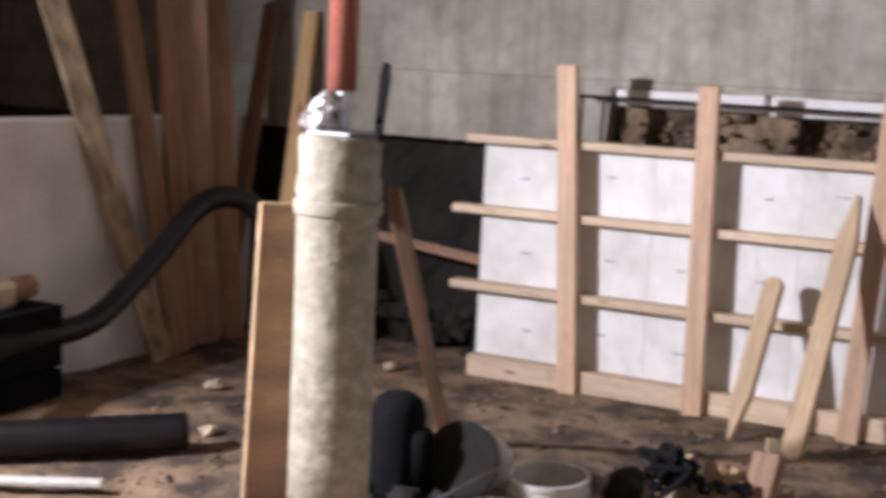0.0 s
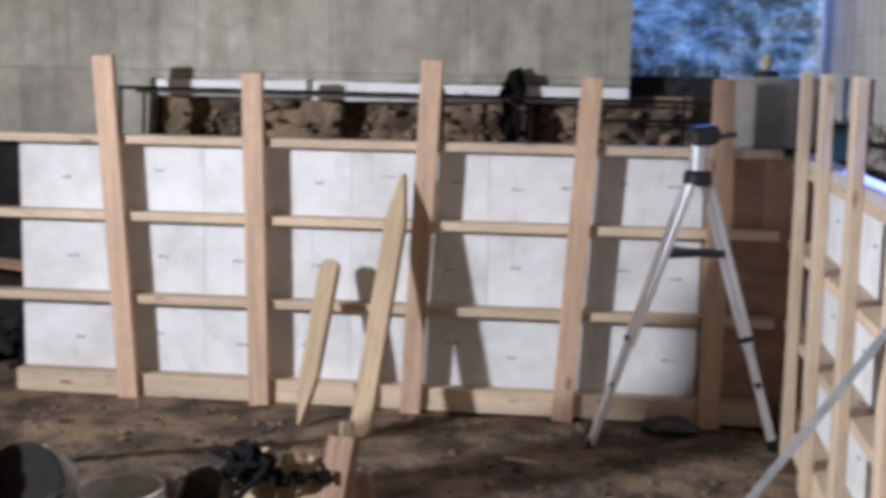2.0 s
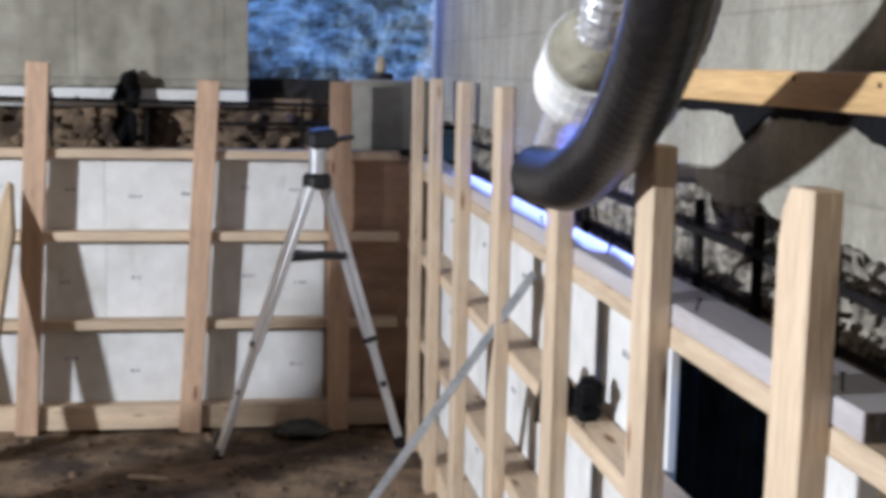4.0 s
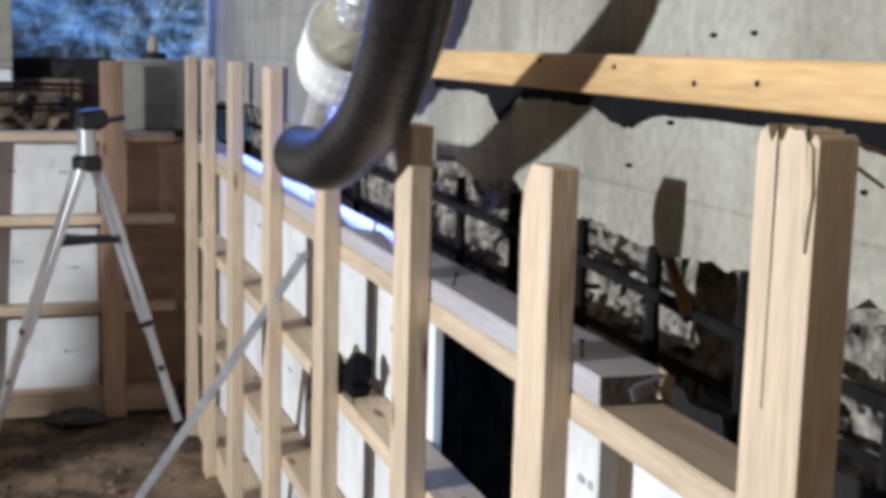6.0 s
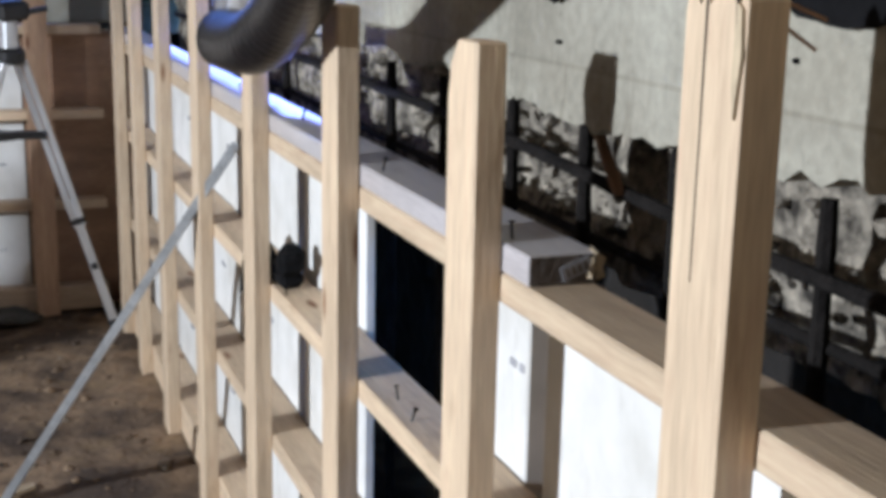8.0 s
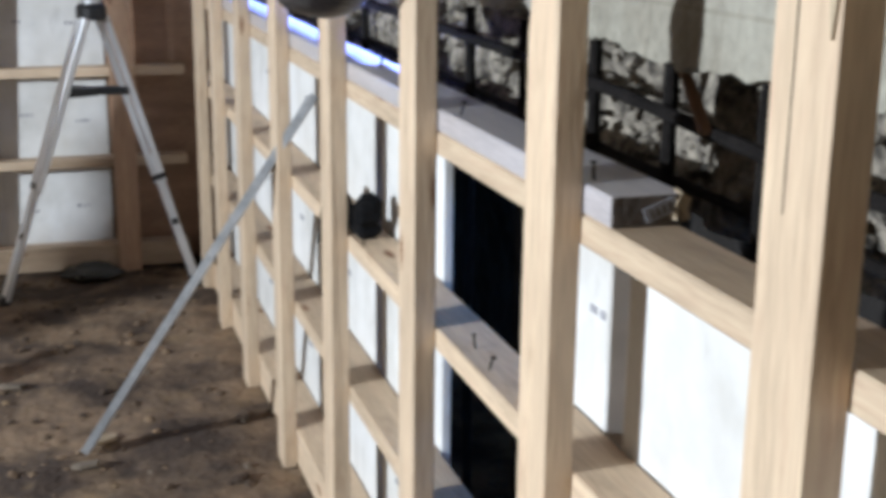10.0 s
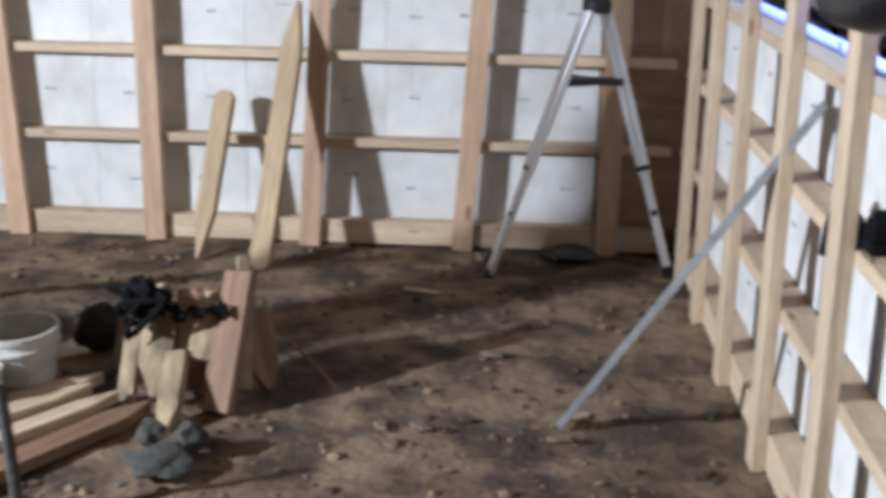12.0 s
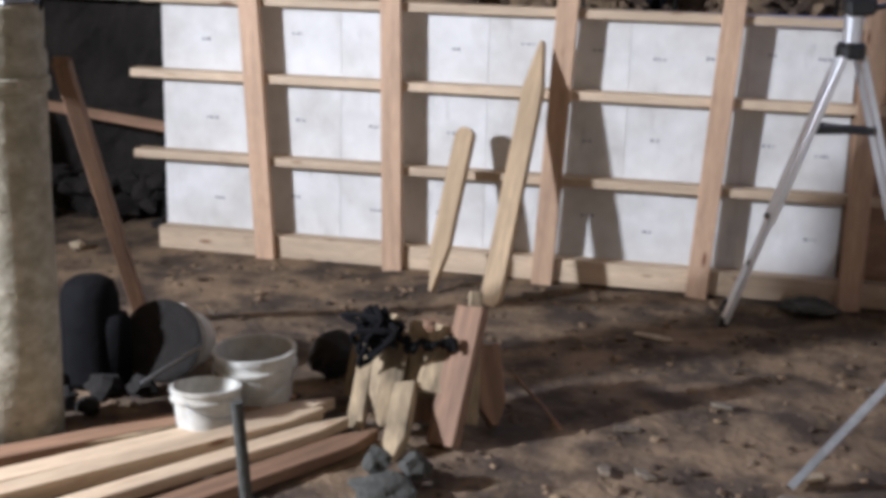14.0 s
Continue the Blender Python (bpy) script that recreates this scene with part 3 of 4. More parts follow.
rubble_band("rubble", True, 2.4, 4.9, 1.13, 1.32, 1.63, 200, RUBBLE, "dim broken concrete and roots under the wall", 0.008, 0.03, 51)
rubble_band("clods", False, -1.4, 1.5, 1.12, 1.3, 6.06, 150, DIRT, "brown clods of earth packed under the foam strip", 0.01, 0.035, 71)
# This rubble is coloured near black so it sinks into the undercut's shade.
rubble_band("rubble", False, -3.4, -2.0, -0.02, 0.25, 6.02, 60, SHADE_DARK_SOIL, "rubble lying in the undercut, coloured near black for its shade", 0.03, 0.08, 91)


def rebar(points, radius, label="rusty ribbed reinforcing bar", name="rebar"):
    line = smooth_line(points, 14)
    bm = tube(line, radius, 8, radius * 0.16, 1)
    return tagged(link(name, bm, REBAR, smooth=False), label, "rebar", group="reinforcing bars")


for y, z in ((1.289, 1.268), (1.572, 1.277), (1.81, 1.292), (2.053, 1.277), (2.345, 1.281), (2.636, 1.281), (3.034, 1.308), (3.476, 1.299), (4.006, 1.308), (0.87, 1.255)):
    rebar(((1.575, y - 0.03, 0.0), (1.575, y - 0.012, 0.6), (1.575, y, z)), 0.0095, "upright rusty reinforcing bar in the trench")
rebar(((1.56, 0.562, 1.192), (1.564, 1.359, 1.192), (1.56, 2.068, 1.219), (1.569, 3.043, 1.227), (1.56, 4.107, 1.236), (1.56, 5.082, 1.236)), 0.0085, "long rusty reinforcing bar running along the trench")
rebar(((1.583, 0.636, 1.127), (1.583, 1.918, 1.118), (1.583, 4.651, 1.144)), 0.007, "long rusty reinforcing bar running along the trench")
rebar(((-1.6, 5.86, 1.36), (-0.2, 5.86, 1.352), (0.8, 5.86, 1.345), (1.62, 5.86, 1.338)), 0.0075, "dark reinforcing bar above the formwork")
rebar(((0.55, 5.9, 1.255), (1.1, 5.9, 1.262), (1.62, 5.9, 1.255)), 0.007, "dark reinforcing bar above the formwork")
for x, z in ((-1.56, 1.36), (-0.09, 1.38), (0.3, 1.3), (0.95, 1.36), (1.43, 1.36)):
    rebar(((x, 5.875, 0.9), (x, 5.873, 1.2), (x + 0.004, 5.872, z)), 0.007, "upright dark reinforcing bar behind the formwork")
sliver = board("wood_sliver", (1.57, 1.791, 1.294), (1.55, 1.663, 1.203), 0.016, 0.01, OLD_WOOD, label="")
tagged(sliver, "splintered reddish wood scrap caught in the rebar", "wood scrap")
tagged(link("tar_clump", lump(0.055, 91, 1.4, 3, 0.8), TAR, None, "", pose(0.222, 5.93, 1.395)), "black tar clump stuck over the foam strip", "tar")
tagged(link("tar_clump", lump(0.05, 95, 1.5, 3, 0.8), TAR, None, "", pose(0.207, 5.92, 1.24)), "black tar clump hanging below the foam strip", "tar")
# ---- window bay ----
sill = link("sill_block", block(1.14, 5.78, 1.16, 1.5, 6.0, 1.455, 0.008, jitter=0.004), CONCRETE)
tagged(sill, "rough concrete block under the window opening", "block")
bottle = thing("bottle", "small pale bottle with a black base on the sill", "bottle", pose(1.285, 5.86, 1.4552))
part("base", lathe([(0.0, 0), (0.055, 0), (0.058, 0.012), (0.052, 0.03), (0.0, 0.032)], 20), BLACK_PLASTIC, bottle)
part("body", lathe([(0.0, 0.032), (0.022, 0.032), (0.023, 0.07), (0.014, 0.085), (0.014, 0.1), (0.0, 0.102)], 20), CHIP, bottle, smooth=True)

# ---- ducts ----
hose_line = smooth_line([(1.252, 2.6, 1.328), (1.26, 2.4, 1.338), (1.277, 2.25, 1.396), (1.258, 2.04, 1.478), (1.228, 1.82, 1.6), (1.216, 1.72, 1.78), (1.21, 1.69, 2.05), (1.205, 1.68, 2.45)], 30)
hose = thing("vent_hose", "thick black ribbed ventilation hose hanging over the form", "hose")
part("hose_wall", tube(hose_line, 0.0535, 28, 0.0004, 2, cap=False), BLACK_RUBBER, hose, smooth=True)
inner = tube(hose_line[:20], 0.045, 24, 0, 1, cap=False)
part("hose_lining", inner, TAR, hose)
part("end_ring", tube([hose_line[0] + (hose_line[0] - hose_line[1]).normalized() * d for d in (0.004, 0.0, -0.014)], 0.0555, 24, 0, 1, cap=False), BLACK_PLASTIC, hose)
duct = thing("foil_duct", "white sleeved duct with crumpled foil ends behind the hose", "duct")
shoulder = tube([Vector(p) for p in [(1.353, 2.634, 1.554), (1.351, 2.591, 1.576), (1.348, 2.539, 1.606)]], 0.09, 24, 0, 1, radii=[0.084, 0.072, 0.045])
part("shoulder", shoulder, TUBE, duct, "tan tapering end of the sleeve", smooth=True)
sleeve = smooth_line([(1.363, 2.789, 1.487), (1.36, 2.72, 1.516), (1.354, 2.634, 1.554)], 8)
part("sleeve", tube(sleeve, 0.086, 28, 0.005, 3), SLEEVE, duct, "white ribbed plastic sleeve", smooth=False)
part("foil", tube(smooth_line([(1.395, 3.133, 1.314), (1.382, 2.978, 1.395), (1.363, 2.789, 1.487)], 8), 0.04, 18, 0.006, 1), FOIL, duct, "crumpled silver foil")
part("foil", tube(smooth_line([(1.352, 2.617, 1.563), (1.343, 2.496, 1.64), (1.335, 2.445, 1.804), (1.335, 2.427, 2.449)], 10), 0.045, 18, 0.006, 1), FOIL, duct, "crumpled silver foil")

# ---- surveying tripod ----
tripod = thing("tripod", "silver aluminium tripod with a black head beside the form", "tripod")
HEAD = Vector((0.985, 5.3, 1.05))
for k, (fx, fy) in enumerate(((0.601, 5.172), (1.331, 5.304), (0.615, 5.44))):
    foot, top = Vector((fx, fy, 0.0)), HEAD + Vector((-0.03, -0.03, 0)) * (k == 0) + Vector((0.035, 0, 0)) * (k == 1) + Vector((-0.02, 0.035, 0)) * (k == 2)
    mid = foot.lerp(top, 0.5)
    leg = board("leg", foot.lerp(top, 0.02), mid, 0.056 if k == 0 else 0.036, 0.02, ALU, tripod, "silver lower leg")
    m = along(foot.lerp(top, 0.4), top)
    reach = (top - foot.lerp(top, 0.4)).length
    wide = 0.022 if k == 0 else 0.014
    for side in (-1, 1):
        part("leg_rail", block(0, side * wide - wide * 0.86, -0.014, reach, side * wide + wide * 0.86, 0.014, 0.004), ALU, tripod, "silver upper leg tube", m)
    part("foot", block(-0.025, -0.027, -0.018, 0.03, 0.027, 0.018, 0.004), BLACK_RUBBER, tripod, "black rubber foot", along(foot + Vector((0, 0, 0.012)), top))
    part("leg_clamp", block(-0.012, -0.028, -0.017, 0.012, 0.028, 0.017, 0.004), BLACK_PLASTIC, tripod, "black clamp", along(foot.lerp(top, 0.42), top))
    part("knob", lathe([(0.0, 0), (0.012, 0), (0.013, 0.012), (0.0, 0.014)], 12), BLACK_PLASTIC, tripod, "", Matrix.Translation(foot.lerp(top, 0.25)) @ pose(0, -0.012, 0, 90))
    s = foot.lerp(top, 0.74)
    board("spreader", s, Vector((HEAD.x, HEAD.y, s.z)), 0.045, 0.03, BLACK_PLASTIC, tripod, "black spreader arm")
part("collar", lathe([(0.0, 0), (0.05, 0.0), (0.056, 0.012), (0.056, 0.045), (0.045, 0.06), (0.0, 0.06)], 24), BLACK_PLASTIC, tripod, "black collar", pose(HEAD.x, HEAD.y, HEAD.z - 0.01))
part("column", lathe([(0.0, 0), (0.034, 0.0), (0.034, 0.1), (0.0, 0.1)], 24), ALU, tripod, "silver centre column", pose(HEAD.x, HEAD.y, HEAD.z + 0.05), smooth=False)
part("head", block(-0.058, -0.045, 0, 0.055, 0.045, 0.072, 0.016), BLACK_PLASTIC, tripod, "black tilting head", pose(HEAD.x + 0.02, HEAD.y, HEAD.z + 0.15, 4, -6, 15))
part("head_lever", tube([Vector((0, 0, 0)), Vector((0.05, 0, 0.012)), Vector((0.09, 0, 0.018))], 0.011, 10), BLACK_PLASTIC, tripod, "", pose(HEAD.x + 0.05, HEAD.y - 0.02, HEAD.z + 0.175))

# ---- metal brace and clamp on the right form ----
brace = thing("metal_brace", "galvanised steel channel bracing the form to the ground", "brace")
A, B = Vector((0.853, 3.731, 0.0)), Vector((1.452, 3.49, 0.99))
m = along(A, B)
length = (B - A).length
part("web", block(0, -0.02, -0.002, length, 0.02, 0.002, 0.0006), GALV, brace, m=m)
for side in (-1, 1):
    part("flange", block(0, side * 0.0205 - 0.0015, -0.002, length, side * 0.0205 + 0.0015, 0.02, 0.0006), GALV, brace, m=m)
clamp = thing("clamp", "black plastic form clamp sitting on the rail behind a stud", "clamp")
part("body", block(1.395, 2.81, 0.7945, 1.45, 3.0, 0.825, 0.01, jitter=0.004), TAR, clamp)
part("knob", block(1.392, 2.795, 0.82, 1.45, 2.85, 0.89, 0.014, jitter=0.006), TAR, clamp)
part("lever", block(1.394, 2.775, 0.86, 1.425, 2.8, 0.88, 0.005, jitter=0.003), TAR, clamp)
part("hook", tube(smooth_line([(1.42, 2.98, 0.81), (1.405, 3.05, 0.85), (1.395, 3.09, 0.8), (1.385, 3.085, 0.72)], 6), 0.018, 10), TAR, clamp)
tag = link("barcode_label", block(-0.02, -0.0008, -0.009, 0.02, 0.0008, 0.009, 0), INK, None, "", pose(XR + 0.1, 1.5738, 1.138, 0, -20, 0))
tagged(tag, "small grey stapled paper label on a board's end", "label")
for k in range(4):
    part("printed_bar", block(-0.014 + k * 0.008, -0.0014, -0.005, -0.01 + k * 0.008, -0.0008, 0.005, 0), END_GRAIN, tag)

# ---- stakes leaning on the far form ----
for foot, top, w, label in (((-0.586, 5.29, 0.0), (-0.512, 5.555, 0.655), 0.085, "short pointed pine stake leaning on the form"),
                            ((-0.312, 5.17, 0.0), (-0.205, 5.56, 1.03), 0.09, "long pine stake leaning upside down on the form")):
    length = (Vector(top) - Vector(foot)).length
    up = w > 0.087
    bm = stake_mesh(length, w, 0.036, 0.2, 0.03)
    if up:
        bmesh.ops.transform(bm, matrix=Matrix.Translation((length, 0, 0)) @ Matrix.Rotation(math.pi, 4, "Z"), verts=bm.verts)
    st = link("stake", bm, STAKE_WOOD, None, "", along(foot, top))
    tagged(st, label, "stake", group="leaning stakes")

# ---- column with jack post ----
column = thing("concrete_column", "round mottled form-tube column carrying a steel post", "column", pose(-1.35, 3.42, 0))
part("shaft", lathe([(0.0, -0.02), (0.126, -0.02), (0.125, 0.3), (0.122, 0.7), (0.123, 1.06), (0.129, 1.09), (0.129, 1.12), (0.122, 1.14), (0.124, 1.245), (0.118, 1.256), (0.0, 1.258)], 48, 0.03), TUBE, column, smooth=True)
part("tape_band", lathe([(0.127, 1.02), (0.1335, 1.025), (0.1335, 1.06), (0.127, 1.066)], 48, 0.02), TUBE, column, "paper tape band")
post = thing("jack_post", "red steel jack post standing on the column", "post", pose(-1.35, 3.42, 0))
part("base_plate", block(-0.075, -0.075, 1.258, 0.075, 0.075, 1.27, 0.003), GALV, post, "steel base plate")
part("screw", lathe([(0.0, 1.27), (0.024, 1.27), (0.024, 1.42), (0.0, 1.42)], 16), GALV, post)
part("nut", lathe([(0.0, 1.335), (0.05, 1.335), (0.052, 1.345), (0.052, 1.385), (0.0, 1.39)], 6), GALV, post, "steel screw nut")
part("tube", lathe([(0.0, 1.39), (0.045, 1.39), (0.045, 2.45), (0.0, 2.45)], 32), RED_STEEL, post, "red painted tube", smooth=True)
part("foil_scrap", lump(0.055, 21, 0.8, 3, 0.9), FOIL, post, "crumpled foil", pose(-0.055, -0.03, 1.315))
part("foil_scrap", lump(0.035, 25, 0.7, 3, 0.9), FOIL, post, "crumpled foil", pose(-0.02, -0.06, 1.35))
bar = link("pry_bar", outline([(0, -0.012), (0.2, -0.016), (0.235, -0.01), (0.24, 0.012), (0.2, 0.018), (0, 0.012)], 0.014), TAR, None, "", along((-1.235, 3.44, 1.24), (-1.22, 3.46, 1.5)))
tagged(bar, "flat dark pry bar standing against the column top", "pry bar")
b = board("wood_brace", (-1.53, 4.57, 0.0), (-1.255, 3.58, 1.09), 0.05, 0.036, OLD_WOOD)
tagged(b, "brown timber brace leaning on the column", "brace")
sheet = thing("plywood_sheet", "brown plywood offcut standing on edge beside the column", "plywood", pose(-1.535, 3.4, 0, 0, 2, 48))
part("sheet", block(-0.1, 0, 0, 0.1, 0.02, 1.03, 0.001), PLY, sheet)
part("raw_edge", block(-0.106, -0.002, 0, -0.1, 0.022, 1.032, 0.001), PLY_EDGE, sheet, "pale raw plywood edge")
part("raw_edge", block(-0.1, -0.002, 1.03, 0.1, 0.022, 1.036, 0.001), PLY_EDGE, sheet, "pale raw plywood edge")

# ---- left side: low wall, lumber, drain hose ----
low = link("wall_low", block(-3.62, 2.0, -0.05, -3.46, 5.9, 1.16, 0.01), LOW_WALL)
tagged(low, "low pale grey wall along the dig's edge", "wall", kind="structure")
# Near-black colour gives the shelf the shade of an unlit recess.
tagged(link("shelf_soil", block(-5.9, 2.0, -0.05, -3.63, 6.0, 1.1, 0.02), SHADE_DARK_SOIL), "soil shelf behind the low wall, coloured near black for shade", "soil", kind="structure")
LUMBER = (((-3.29, 4.96, 0.0), (-3.52, 4.36, 1.9), 0.12, MUD_WOOD), ((-3.3, 5.1, 0.0), (-3.5, 4.84, 1.95), 0.11, OLD_WOOD), ((-3.36, 5.24, 0.0), (-3.45, 5.1, 1.95), 0.1, OLD_WOOD),
          ((-3.36, 5.36, 0.0), (-3.42, 5.26, 1.85), 0.17, PLY), ((-3.33, 5.52, 0.0), (-3.44, 5.45, 1.8), 0.19, PLY), ((-3.36, 5.5, 0.0), (-3.4, 5.95, 1.75), 0.09, OLD_WOOD), ((-3.1, 5.6, 0.0), (-3.15, 5.96, 1.72), 0.085, BEAM))
for k, (a, b, w, mat) in enumerate(LUMBER):
    x = board("plank", a, b, w, 0.036, mat, roll=90 - 12 * k if k < 5 else 0)
    tagged(x, ("long weathered plank leaning on the low wall", "dark reddish plank standing against the wall")[mat is PLY], "plank", group="leaning planks")
drain = link("drain_hose", tube(smooth_line([(-2.9, 2.9, 0.16), (-3.05, 3.5, 0.28), (-3.2, 4.05, 0.27), (-3.2, 4.4, 0.3), (-3.18, 4.75, 0.52), (-3.15, 4.98, 0.72), (-3.12, 5.15, 0.79), (-3.05, 5.3, 0.76), (-2.98, 5.38, 0.6), (-2.95, 5.42, 0.3), (-2.94, 5.44, 0.0)], 14), 0.052, 18, 0.004, 1), BLACK_RUBBER, smooth=True)
tagged(drain, "black corrugated drain hose looping past the planks", "hose")
pipe = link("drain_pipe", tube([Vector((-3.2, 2.9, 0.075)) + Vector((0.93, 0.98, 0.0)) * (k / 40) for k in range(41)], 0.068, 20, 0.004, 1), BLACK_RUBBER, smooth=True)
tagged(pipe, "length of black corrugated pipe lying on the soil", "pipe")
trim = board("trim_piece", (-2.62, 3.1, 0.03), (-2.2, 3.35, 0.03), 0.05, 0.02, WHITE_PLASTIC)
tagged(trim, "white strip of trim lying on the soil", "trim")
saw = thing("power_tool", "small yellow and dark power tool on the low ledge", "tool", pose(-3.3, 3.93, 0.4))
part("housing", block(-0.07, -0.09, 0, 0.07, 0.06, 0.12, 0.025), CHIP, saw, "pale yellow housing")
part("motor", lathe([(0, 0), (0.045, 0), (0.05, 0.03), (0.05, 0.12), (0, 0.13)], 18), OLD_WOOD, saw, "dark red motor", pose(0, 0.06, 0.07, -90, 0, 0))
crate = thing("crate", "dark wooden crate against the low wall", "crate", pose(-3.3, 3.97, 0.0, 0, 0, 2))
for k in range(3):
    for side in (-1, 1):
        part("slat", block(-0.14, side * 0.18 - 0.01, 0.005 + k * 0.132, 0.14, side * 0.18 + 0.01, 0.125 + k * 0.132, 0.004, jitter=0.003), TAR, crate)
        part("slat", block(side * 0.13 - 0.01, -0.168, 0.005 + k * 0.132, side * 0.13 + 0.01, 0.168, 0.125 + k * 0.132, 0.004, jitter=0.003), TAR, crate)
part("lid", block(-0.145, -0.19, 0.39, 0.145, 0.19, 0.4, 0.003, jitter=0.002), TAR, crate)
for x, y, r in ((-2.75, 4.66, 0.04), (-2.34, 4.1, 0.035), (-2.32, 5.49, 0.035)):
    tagged(link("scrap", lump(r, x * 7, 0.6, 2, 0.7), CHIP, None, "", pose(x, y, r * 0.4)), "pale crumpled scrap lying on the soil", "scrap", group="pale scraps")
f = board("cross_board", (-2.75, 5.9, 0.592), (-1.975, 5.735, 0.545), 0.02, 0.05, OLD_WOOD)
tagged(f, "thin orange board crossing the dark undercut", "board")


# ---- buckets and tools by the column ----
def bucket(name, r0, r1, h, m, label, mat, bail=True):
    ob = thing(name, label, "bucket", m, "buckets")
    t = 0.004
    prof = [(0, 0), (r0, 0), (r0 + 0.003, 0.01), (r0 + (r1 - r0) * 0.72, h * 0.72), (r1 + 0.006, h * 0.74), (r1 + 0.007, h * 0.79), (r1 - 0.001, h * 0.8), (r1, h * 0.9), (r1 + 0.007, h * 0.92), (r1 + 0.008, h), (r1 - t, h), (r1 - t - 0.004, h * 0.8), (r0 - t, 0.012), (0, 0.012)]
    part("pail", lathe(prof, 40), mat, ob, smooth=False)
    if bail:
        arc = [Vector((r1 * 1.06 * math.cos(a), -0.02 - 0.5 * h * math.sin(a), h * 0.8 - 0.35 * h * math.sin(a))) for a in np.linspace(0, math.pi, 18)]
        part("handle", tube(arc, 0.0025, 6), GALV, ob, "thin wire handle")
    return ob


bucket("bucket", 0.1, 0.122, 0.21, pose(-0.775, 3.83, 0.0, 2, -2, 20), "white plastic bucket stained with mud", WHITE_PLASTIC)
bucket("bucket", 0.08, 0.098, 0.15, pose(-0.84, 3.585, 0.01, -3, 4, 70), "small white plastic pail beside the lumber", WHITE_PLASTIC)
TURN = Vector((0.1, -0.93, 0.3)).normalized()
lying = bucket("bucket", 0.1, 0.125, 0.27, Matrix.Translation(Vector((-1.185, 4.02, 0.13)) - 0.27 * TURN) @ TURN.to_track_quat("Z", "Y").to_matrix().to_4x4(), "white bucket lying on its side, its shaded mouth drawn as a dark disc", WHITE_PLASTIC, False)
# A near-black disc closes the mouth in place of its shaded hollow.
part("lid", lathe([(0, 0.268), (0.134, 0.268), (0.1365, 0.274), (0.135, 0.281), (0.122, 0.284), (0, 0.282)], 40), SHADE_DARK_SOIL, lying, "near-black disc in place of the shaded open mouth")
boot = thing("black_pail", "matte black rubber pail standing upside down by the column", "pail", pose(-1.4, 3.94, 0))
part("body", lathe([(0, 0), (0.1, 0.0), (0.104, 0.02), (0.1, 0.2), (0.094, 0.29), (0.08, 0.33), (0.05, 0.35), (0, 0.353)], 32, 0.05), TAR, boot, smooth=True)
part("flap", lathe([(0, 0), (0.055, 0.0), (0.055, 0.2), (0.045, 0.235), (0.03, 0.24), (0, 0.241)], 24, 0.15), TAR, boot, "black rubber flap", pose(0.085, 0.0, 0), smooth=True)
tin = board("trowel_handle", (-1.155, 3.8, 0.06), (-1.0, 3.92, 0.16), 0.012, 0.01, GALV)
tagged(tin, "pale tool handle resting against the bucket", "tool handle")
for k, (x, y, r) in enumerate(((-1.3, 3.83, 0.06), (-1.18, 3.86, 0.055), (-1.38, 3.7, 0.05), (-1.05, 3.9, 0.05), (-1.28, 3.68, 0.04), (-1.5, 3.85, 0.06))):
    tagged(link("rubble_lump", lump(r, k + 40, 0.7, 2, 0.5), SHADE_DARK_SOIL, None, "", pose(x, y, r * 0.4)), "dark lump of rubble by the column", "rubble", group="rubble lumps")
tagged(link("clay_lump", lump(0.085, 77, 0.9, 3, 0.5), SHADE_DARK_SOIL, None, "", pose(-0.66, 4.22, 0.06)), "dark clod of clay beside the bucket", "clod")

# ---- lumber and stakes on the ground ----
PILE = (((-1.9, 2.25, 0.03), (-0.54, 3.88, 0.035), 0.085, 0.036, PINE, 0), ((-1.78, 2.15, 0.04), (-0.53, 3.74, 0.05), 0.055, 0.05, PINE, 8), ((-1.55, 2.1, 0.03), (-0.45, 3.74, 0.035), 0.07, 0.034, PINE, 0),
        ((-1.98, 2.5, 0.03), (-0.66, 3.86, 0.04), 0.085, 0.034, OLD_WOOD, 0), ((-1.25, 2.2, 0.02), (-0.345, 3.7, 0.025), 0.09, 0.036, OLD_WOOD, 0), ((-1.6, 3.0, 0.02), (-0.9, 3.56, 0.035), 0.085, 0.034, MUD_WOOD, 0))
for a, b, w, t, mat, roll in PILE:
    length = (Vector(b) - Vector(a)).length
    bm = stake_mesh(length, w, t, 0.13, 0.004)
    bmesh.ops.transform(bm, matrix=Matrix.Translation((length, 0, 0)) @ Matrix.Rotation(math.pi, 4, "Z"), verts=bm.verts)
    st = link("long_stake", bm, mat, None, "", along(a, b, roll))
    tagged(st, "long sawn stake lying in a loose pile on the soil", "stake", group="stakes on the ground")
rod = link("steel_rod", tube([Vector((-0.487, 3.05, -0.02)), Vector((-0.5, 3.05, 0.17)), Vector((-0.516, 3.05, 0.345))], 0.0155, 14), GREY_LUMP, smooth=False)
tagged(rod, "grey steel pipe driven upright into the soil", "pipe")

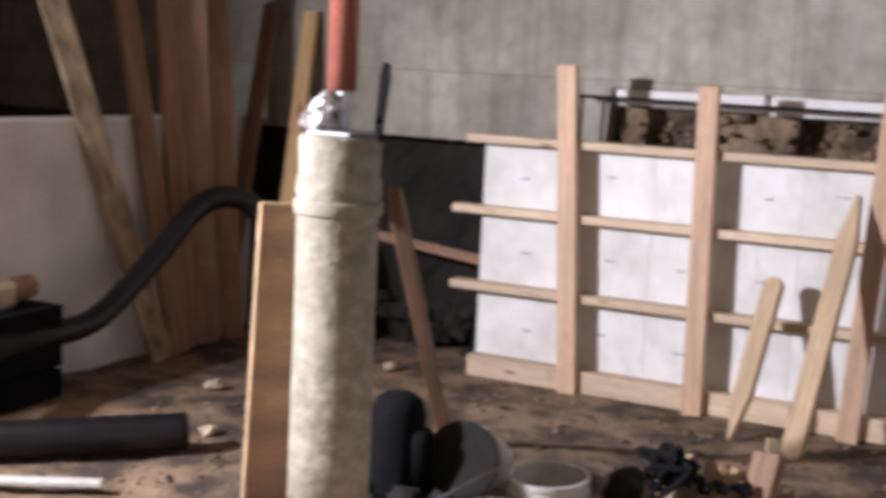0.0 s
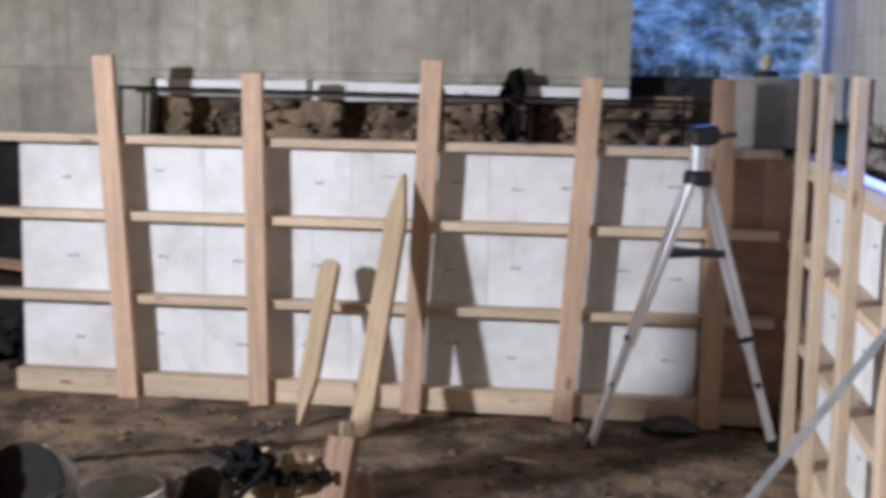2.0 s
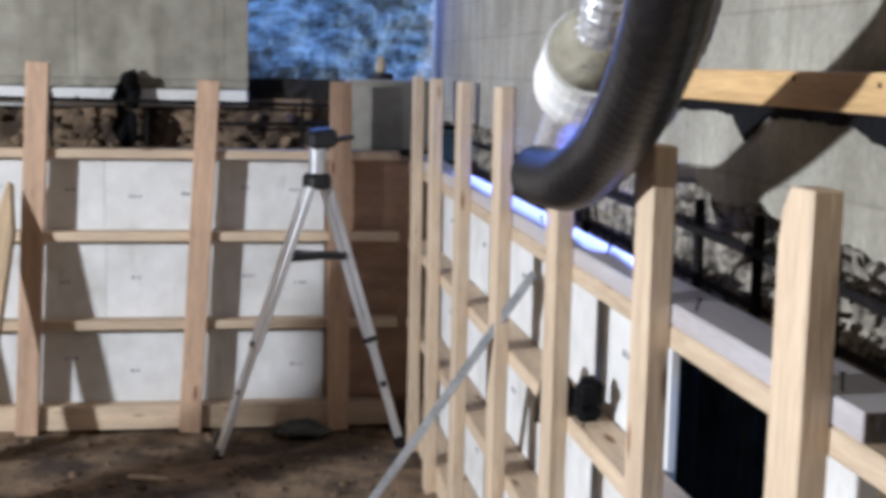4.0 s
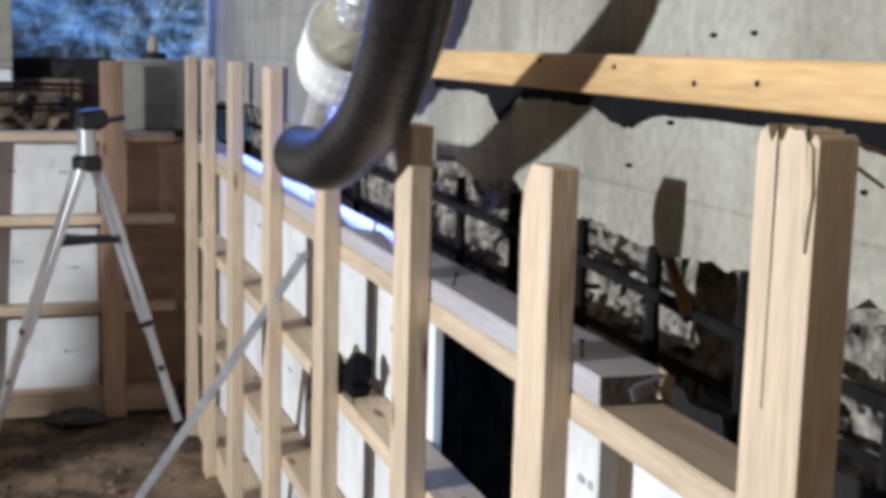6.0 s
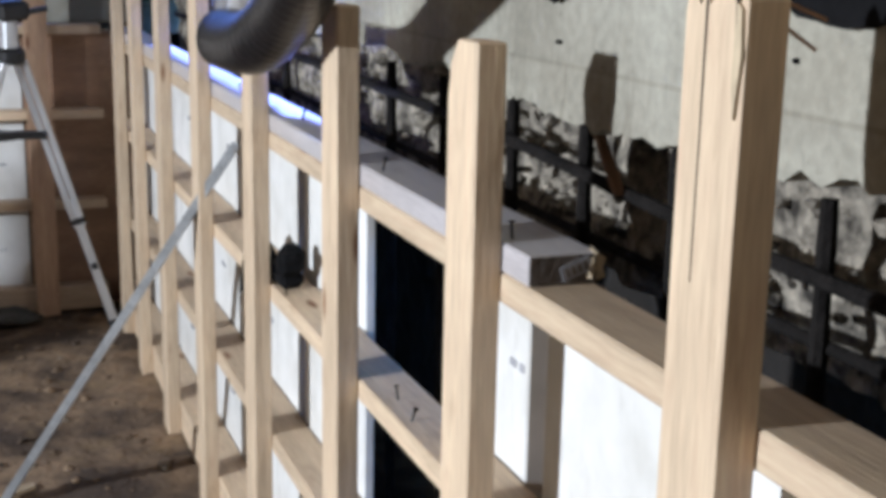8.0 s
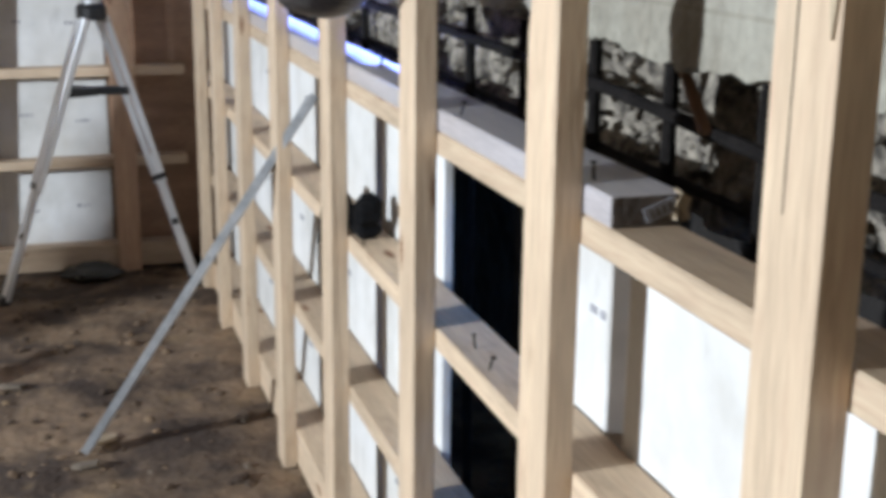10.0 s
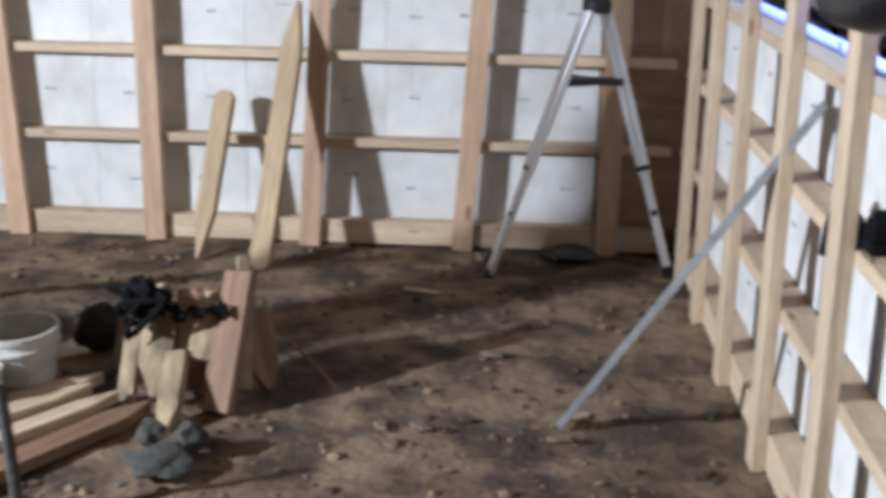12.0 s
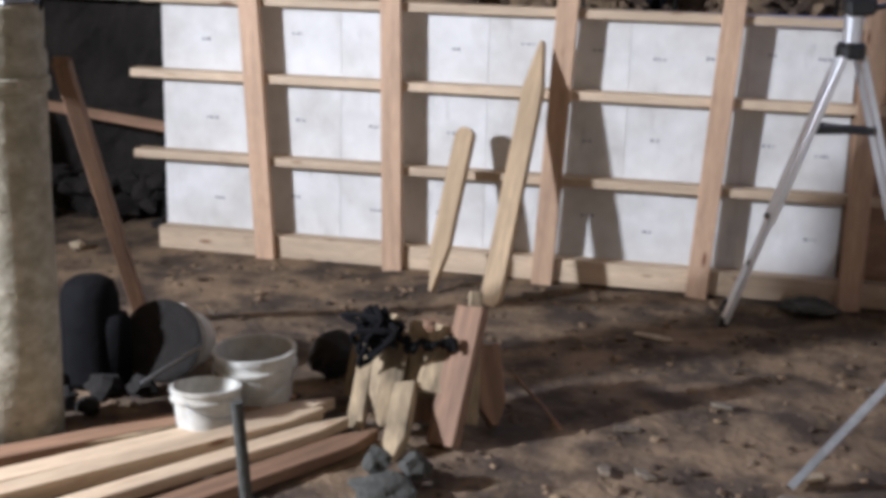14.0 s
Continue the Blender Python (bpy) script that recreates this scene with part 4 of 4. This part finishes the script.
BUNDLE = (((-0.438, 3.77, 0.0), (-0.425, 3.92, 0.3), 0.05, 0, MUD_WOOD, 5), ((-0.36, 3.78, 0.06), (-0.375, 3.93, 0.32), 0.075, 1, MUD_WOOD, -18), ((-0.345, 3.74, 0.03), (-0.33, 3.9, 0.28), 0.07, 1, MUD_WOOD, 12),
          ((-0.265, 3.57, 0.0), (-0.285, 3.8, 0.15), 0.065, 1, MUD_WOOD, -12), ((-0.155, 3.72, 0.0), (-0.12, 3.93, 0.37), 0.095, 0, OLD_WOOD, -8), ((-0.215, 3.8, 0.13), (-0.2, 3.93, 0.3), 0.085, 0, MUD_WOOD, 10),
          ((-0.27, 3.84, 0.1), (-0.28, 3.96, 0.3), 0.08, 0, MUD_WOOD, 30), ((-0.04, 3.92, 0.0), (-0.1, 4.03, 0.22), 0.085, 1, OLD_WOOD, 0), ((-0.1, 3.86, 0.02), (-0.12, 3.97, 0.41), 0.04, 0, MUD_WOOD, 20),
          ((-0.25, 3.88, 0.0), (-0.25, 4.0, 0.3), 0.1, 0, OLD_WOOD, 10), ((-0.52, 4.02, 0.0), (-0.5, 4.08, 0.2), 0.07, 0, MUD_WOOD, 0))
for a, b, w, sharp, mat, roll in BUNDLE:
    length = (Vector(b) - Vector(a)).length
    h = w / 2
    pts = [(0, -0.01), (0.075, -h), (length, -h), (length, h), (0.06, h), (0, 0.01)] if sharp else [(0, -h), (length, -h), (length, h * 0.9), (0.004, h)]
    st = link("short_stake", outline(pts, 0.045, 0.003), mat, None, "", along(a, b, roll))
    tagged(st, ("square-sawn muddy stake end in a bundle", "short pointed stake standing in a muddy bundle")[sharp], "stake", group="bundled stakes")
rnd = random.Random(5)
line = [Vector((-0.39 + rnd.gauss(0, 0.032), 3.81 + rnd.uniform(-0.05, 0.05), 0.3 + rnd.gauss(0, 0.032))) for k in range(60)]
line += [Vector((-0.33 + 0.19 * k / 24 + rnd.uniform(-0.012, 0.012), 3.82 + rnd.uniform(-0.04, 0.04), 0.285 + rnd.uniform(-0.03, 0.02))) for k in range(25)]
chain = link("strap_tangle", tube(smooth_line(line, 4), 0.0085, 6, 0.003, 1), TAR)
tagged(chain, "tangled black strap draped over the stake bundle", "strap")
gl = thing("grey_block", "broken grey block lying in front of the stakes", "block", pose(-0.22, 3.33, 0.03))
part("block", lump(0.095, 33, 0.32, 3, 0.4), GREY_LUMP, gl)
part("chunk", lump(0.045, 17, 0.9, 2, 0.5), GREY_LUMP, gl, m=pose(0.06, 0.1, 0.03))
part("chunk", lump(0.04, 19, 0.9, 2, 0.5), GREY_LUMP, gl, m=pose(-0.05, 0.11, 0.03))


stick = link("stick", tube([Vector((-0.03, 4.22, 0.06)), Vector((0.07, 4.09, 0.03)), Vector((0.162, 3.95, 0.006))], 0.006, 8), OLD_WOOD)
tagged(stick, "thin brown stick lying on the soil beside the stakes", "stick")
tagged(link("wood_scrap", lump(0.022, 51, 0.7, 2, 0.9), OLD_WOOD, None, "", pose(-0.235, 3.86, 0.325)), "small reddish wood scrap on the stake bundle", "scrap")


# ---- clods and chips scattered on the soil ----
def scatter(name, count, mat, smin, smax, label, seed, squash=0.6):
    rnd = random.Random(seed)
    verts, faces = [], []
    base = [lump(1.0, 100 + seed + k, squash, 1, 0.7) for k in range(5)]
    shapes = []
    for b in base:
        b.verts.index_update()
        shapes.append(([v.co.copy() for v in b.verts], [[v.index for v in f.verts] for f in b.faces]))
        b.free()
    for k in range(count):
        x, y = rnd.uniform(-2.8, 1.3), rnd.uniform(2.2, 5.55)
        r = smin + (smax - smin) * rnd.random() ** 3
        c, f = rnd.choice(shapes)
        turn = Matrix.Rotation(rnd.uniform(0, 6.3), 3, "Z")
        n = len(verts)
        at = Vector((x, y, ground_height(x, y) + r * 0.25))
        verts += [at + turn @ v * r for v in c]
        faces += [[n + i for i in g] for g in f]
    mesh = bpy.data.meshes.new(name)
    mesh.from_pydata(verts, [], faces)
    mesh.materials.append(mat)
    return tagged(new(name, mesh), label, "soil", kind="stuff")


scatter("clods", 2600, DIRT, 0.004, 0.022, "brown soil clods scattered over the floor", 3)
scatter("gravel", 160, STONE, 0.004, 0.018, "small stones scattered over the soil", 4)
for k, (x, y, w) in enumerate(((0.357, 4.94, 0.075), (0.36, 4.02, 0.05), (0.9, 3.8, 0.05), (1.3, 3.9, 0.05), (0.33, 3.68, 0.04), (0.44, 3.69, 0.05), (0.64, 4.3, 0.05), (0.84, 3.63, 0.04))):
    h = ground_height(x, y)
    bm = outline([(-w, -0.012), (w * 0.6, -0.018), (w, 0.004), (w * 0.3, 0.02), (-w * 0.8, 0.014)], 0.012, 0.002)
    tagged(link("wood_chip", bm, CHIP if k in (0, 2) else STONE, None, "", pose(x, y, h + 0.012, 4, 6, 25 * k)), "flat chip lying on the soil", "chip", group="chips on the soil")
pb = link("paper_sack", lump(0.11, 44, 0.25, 3, 0.7), GREY_LUMP, None, "", pose(0.93, 5.52, 0.02))
tagged(pb, "crumpled grey paper sack at the form's foot", "sack")
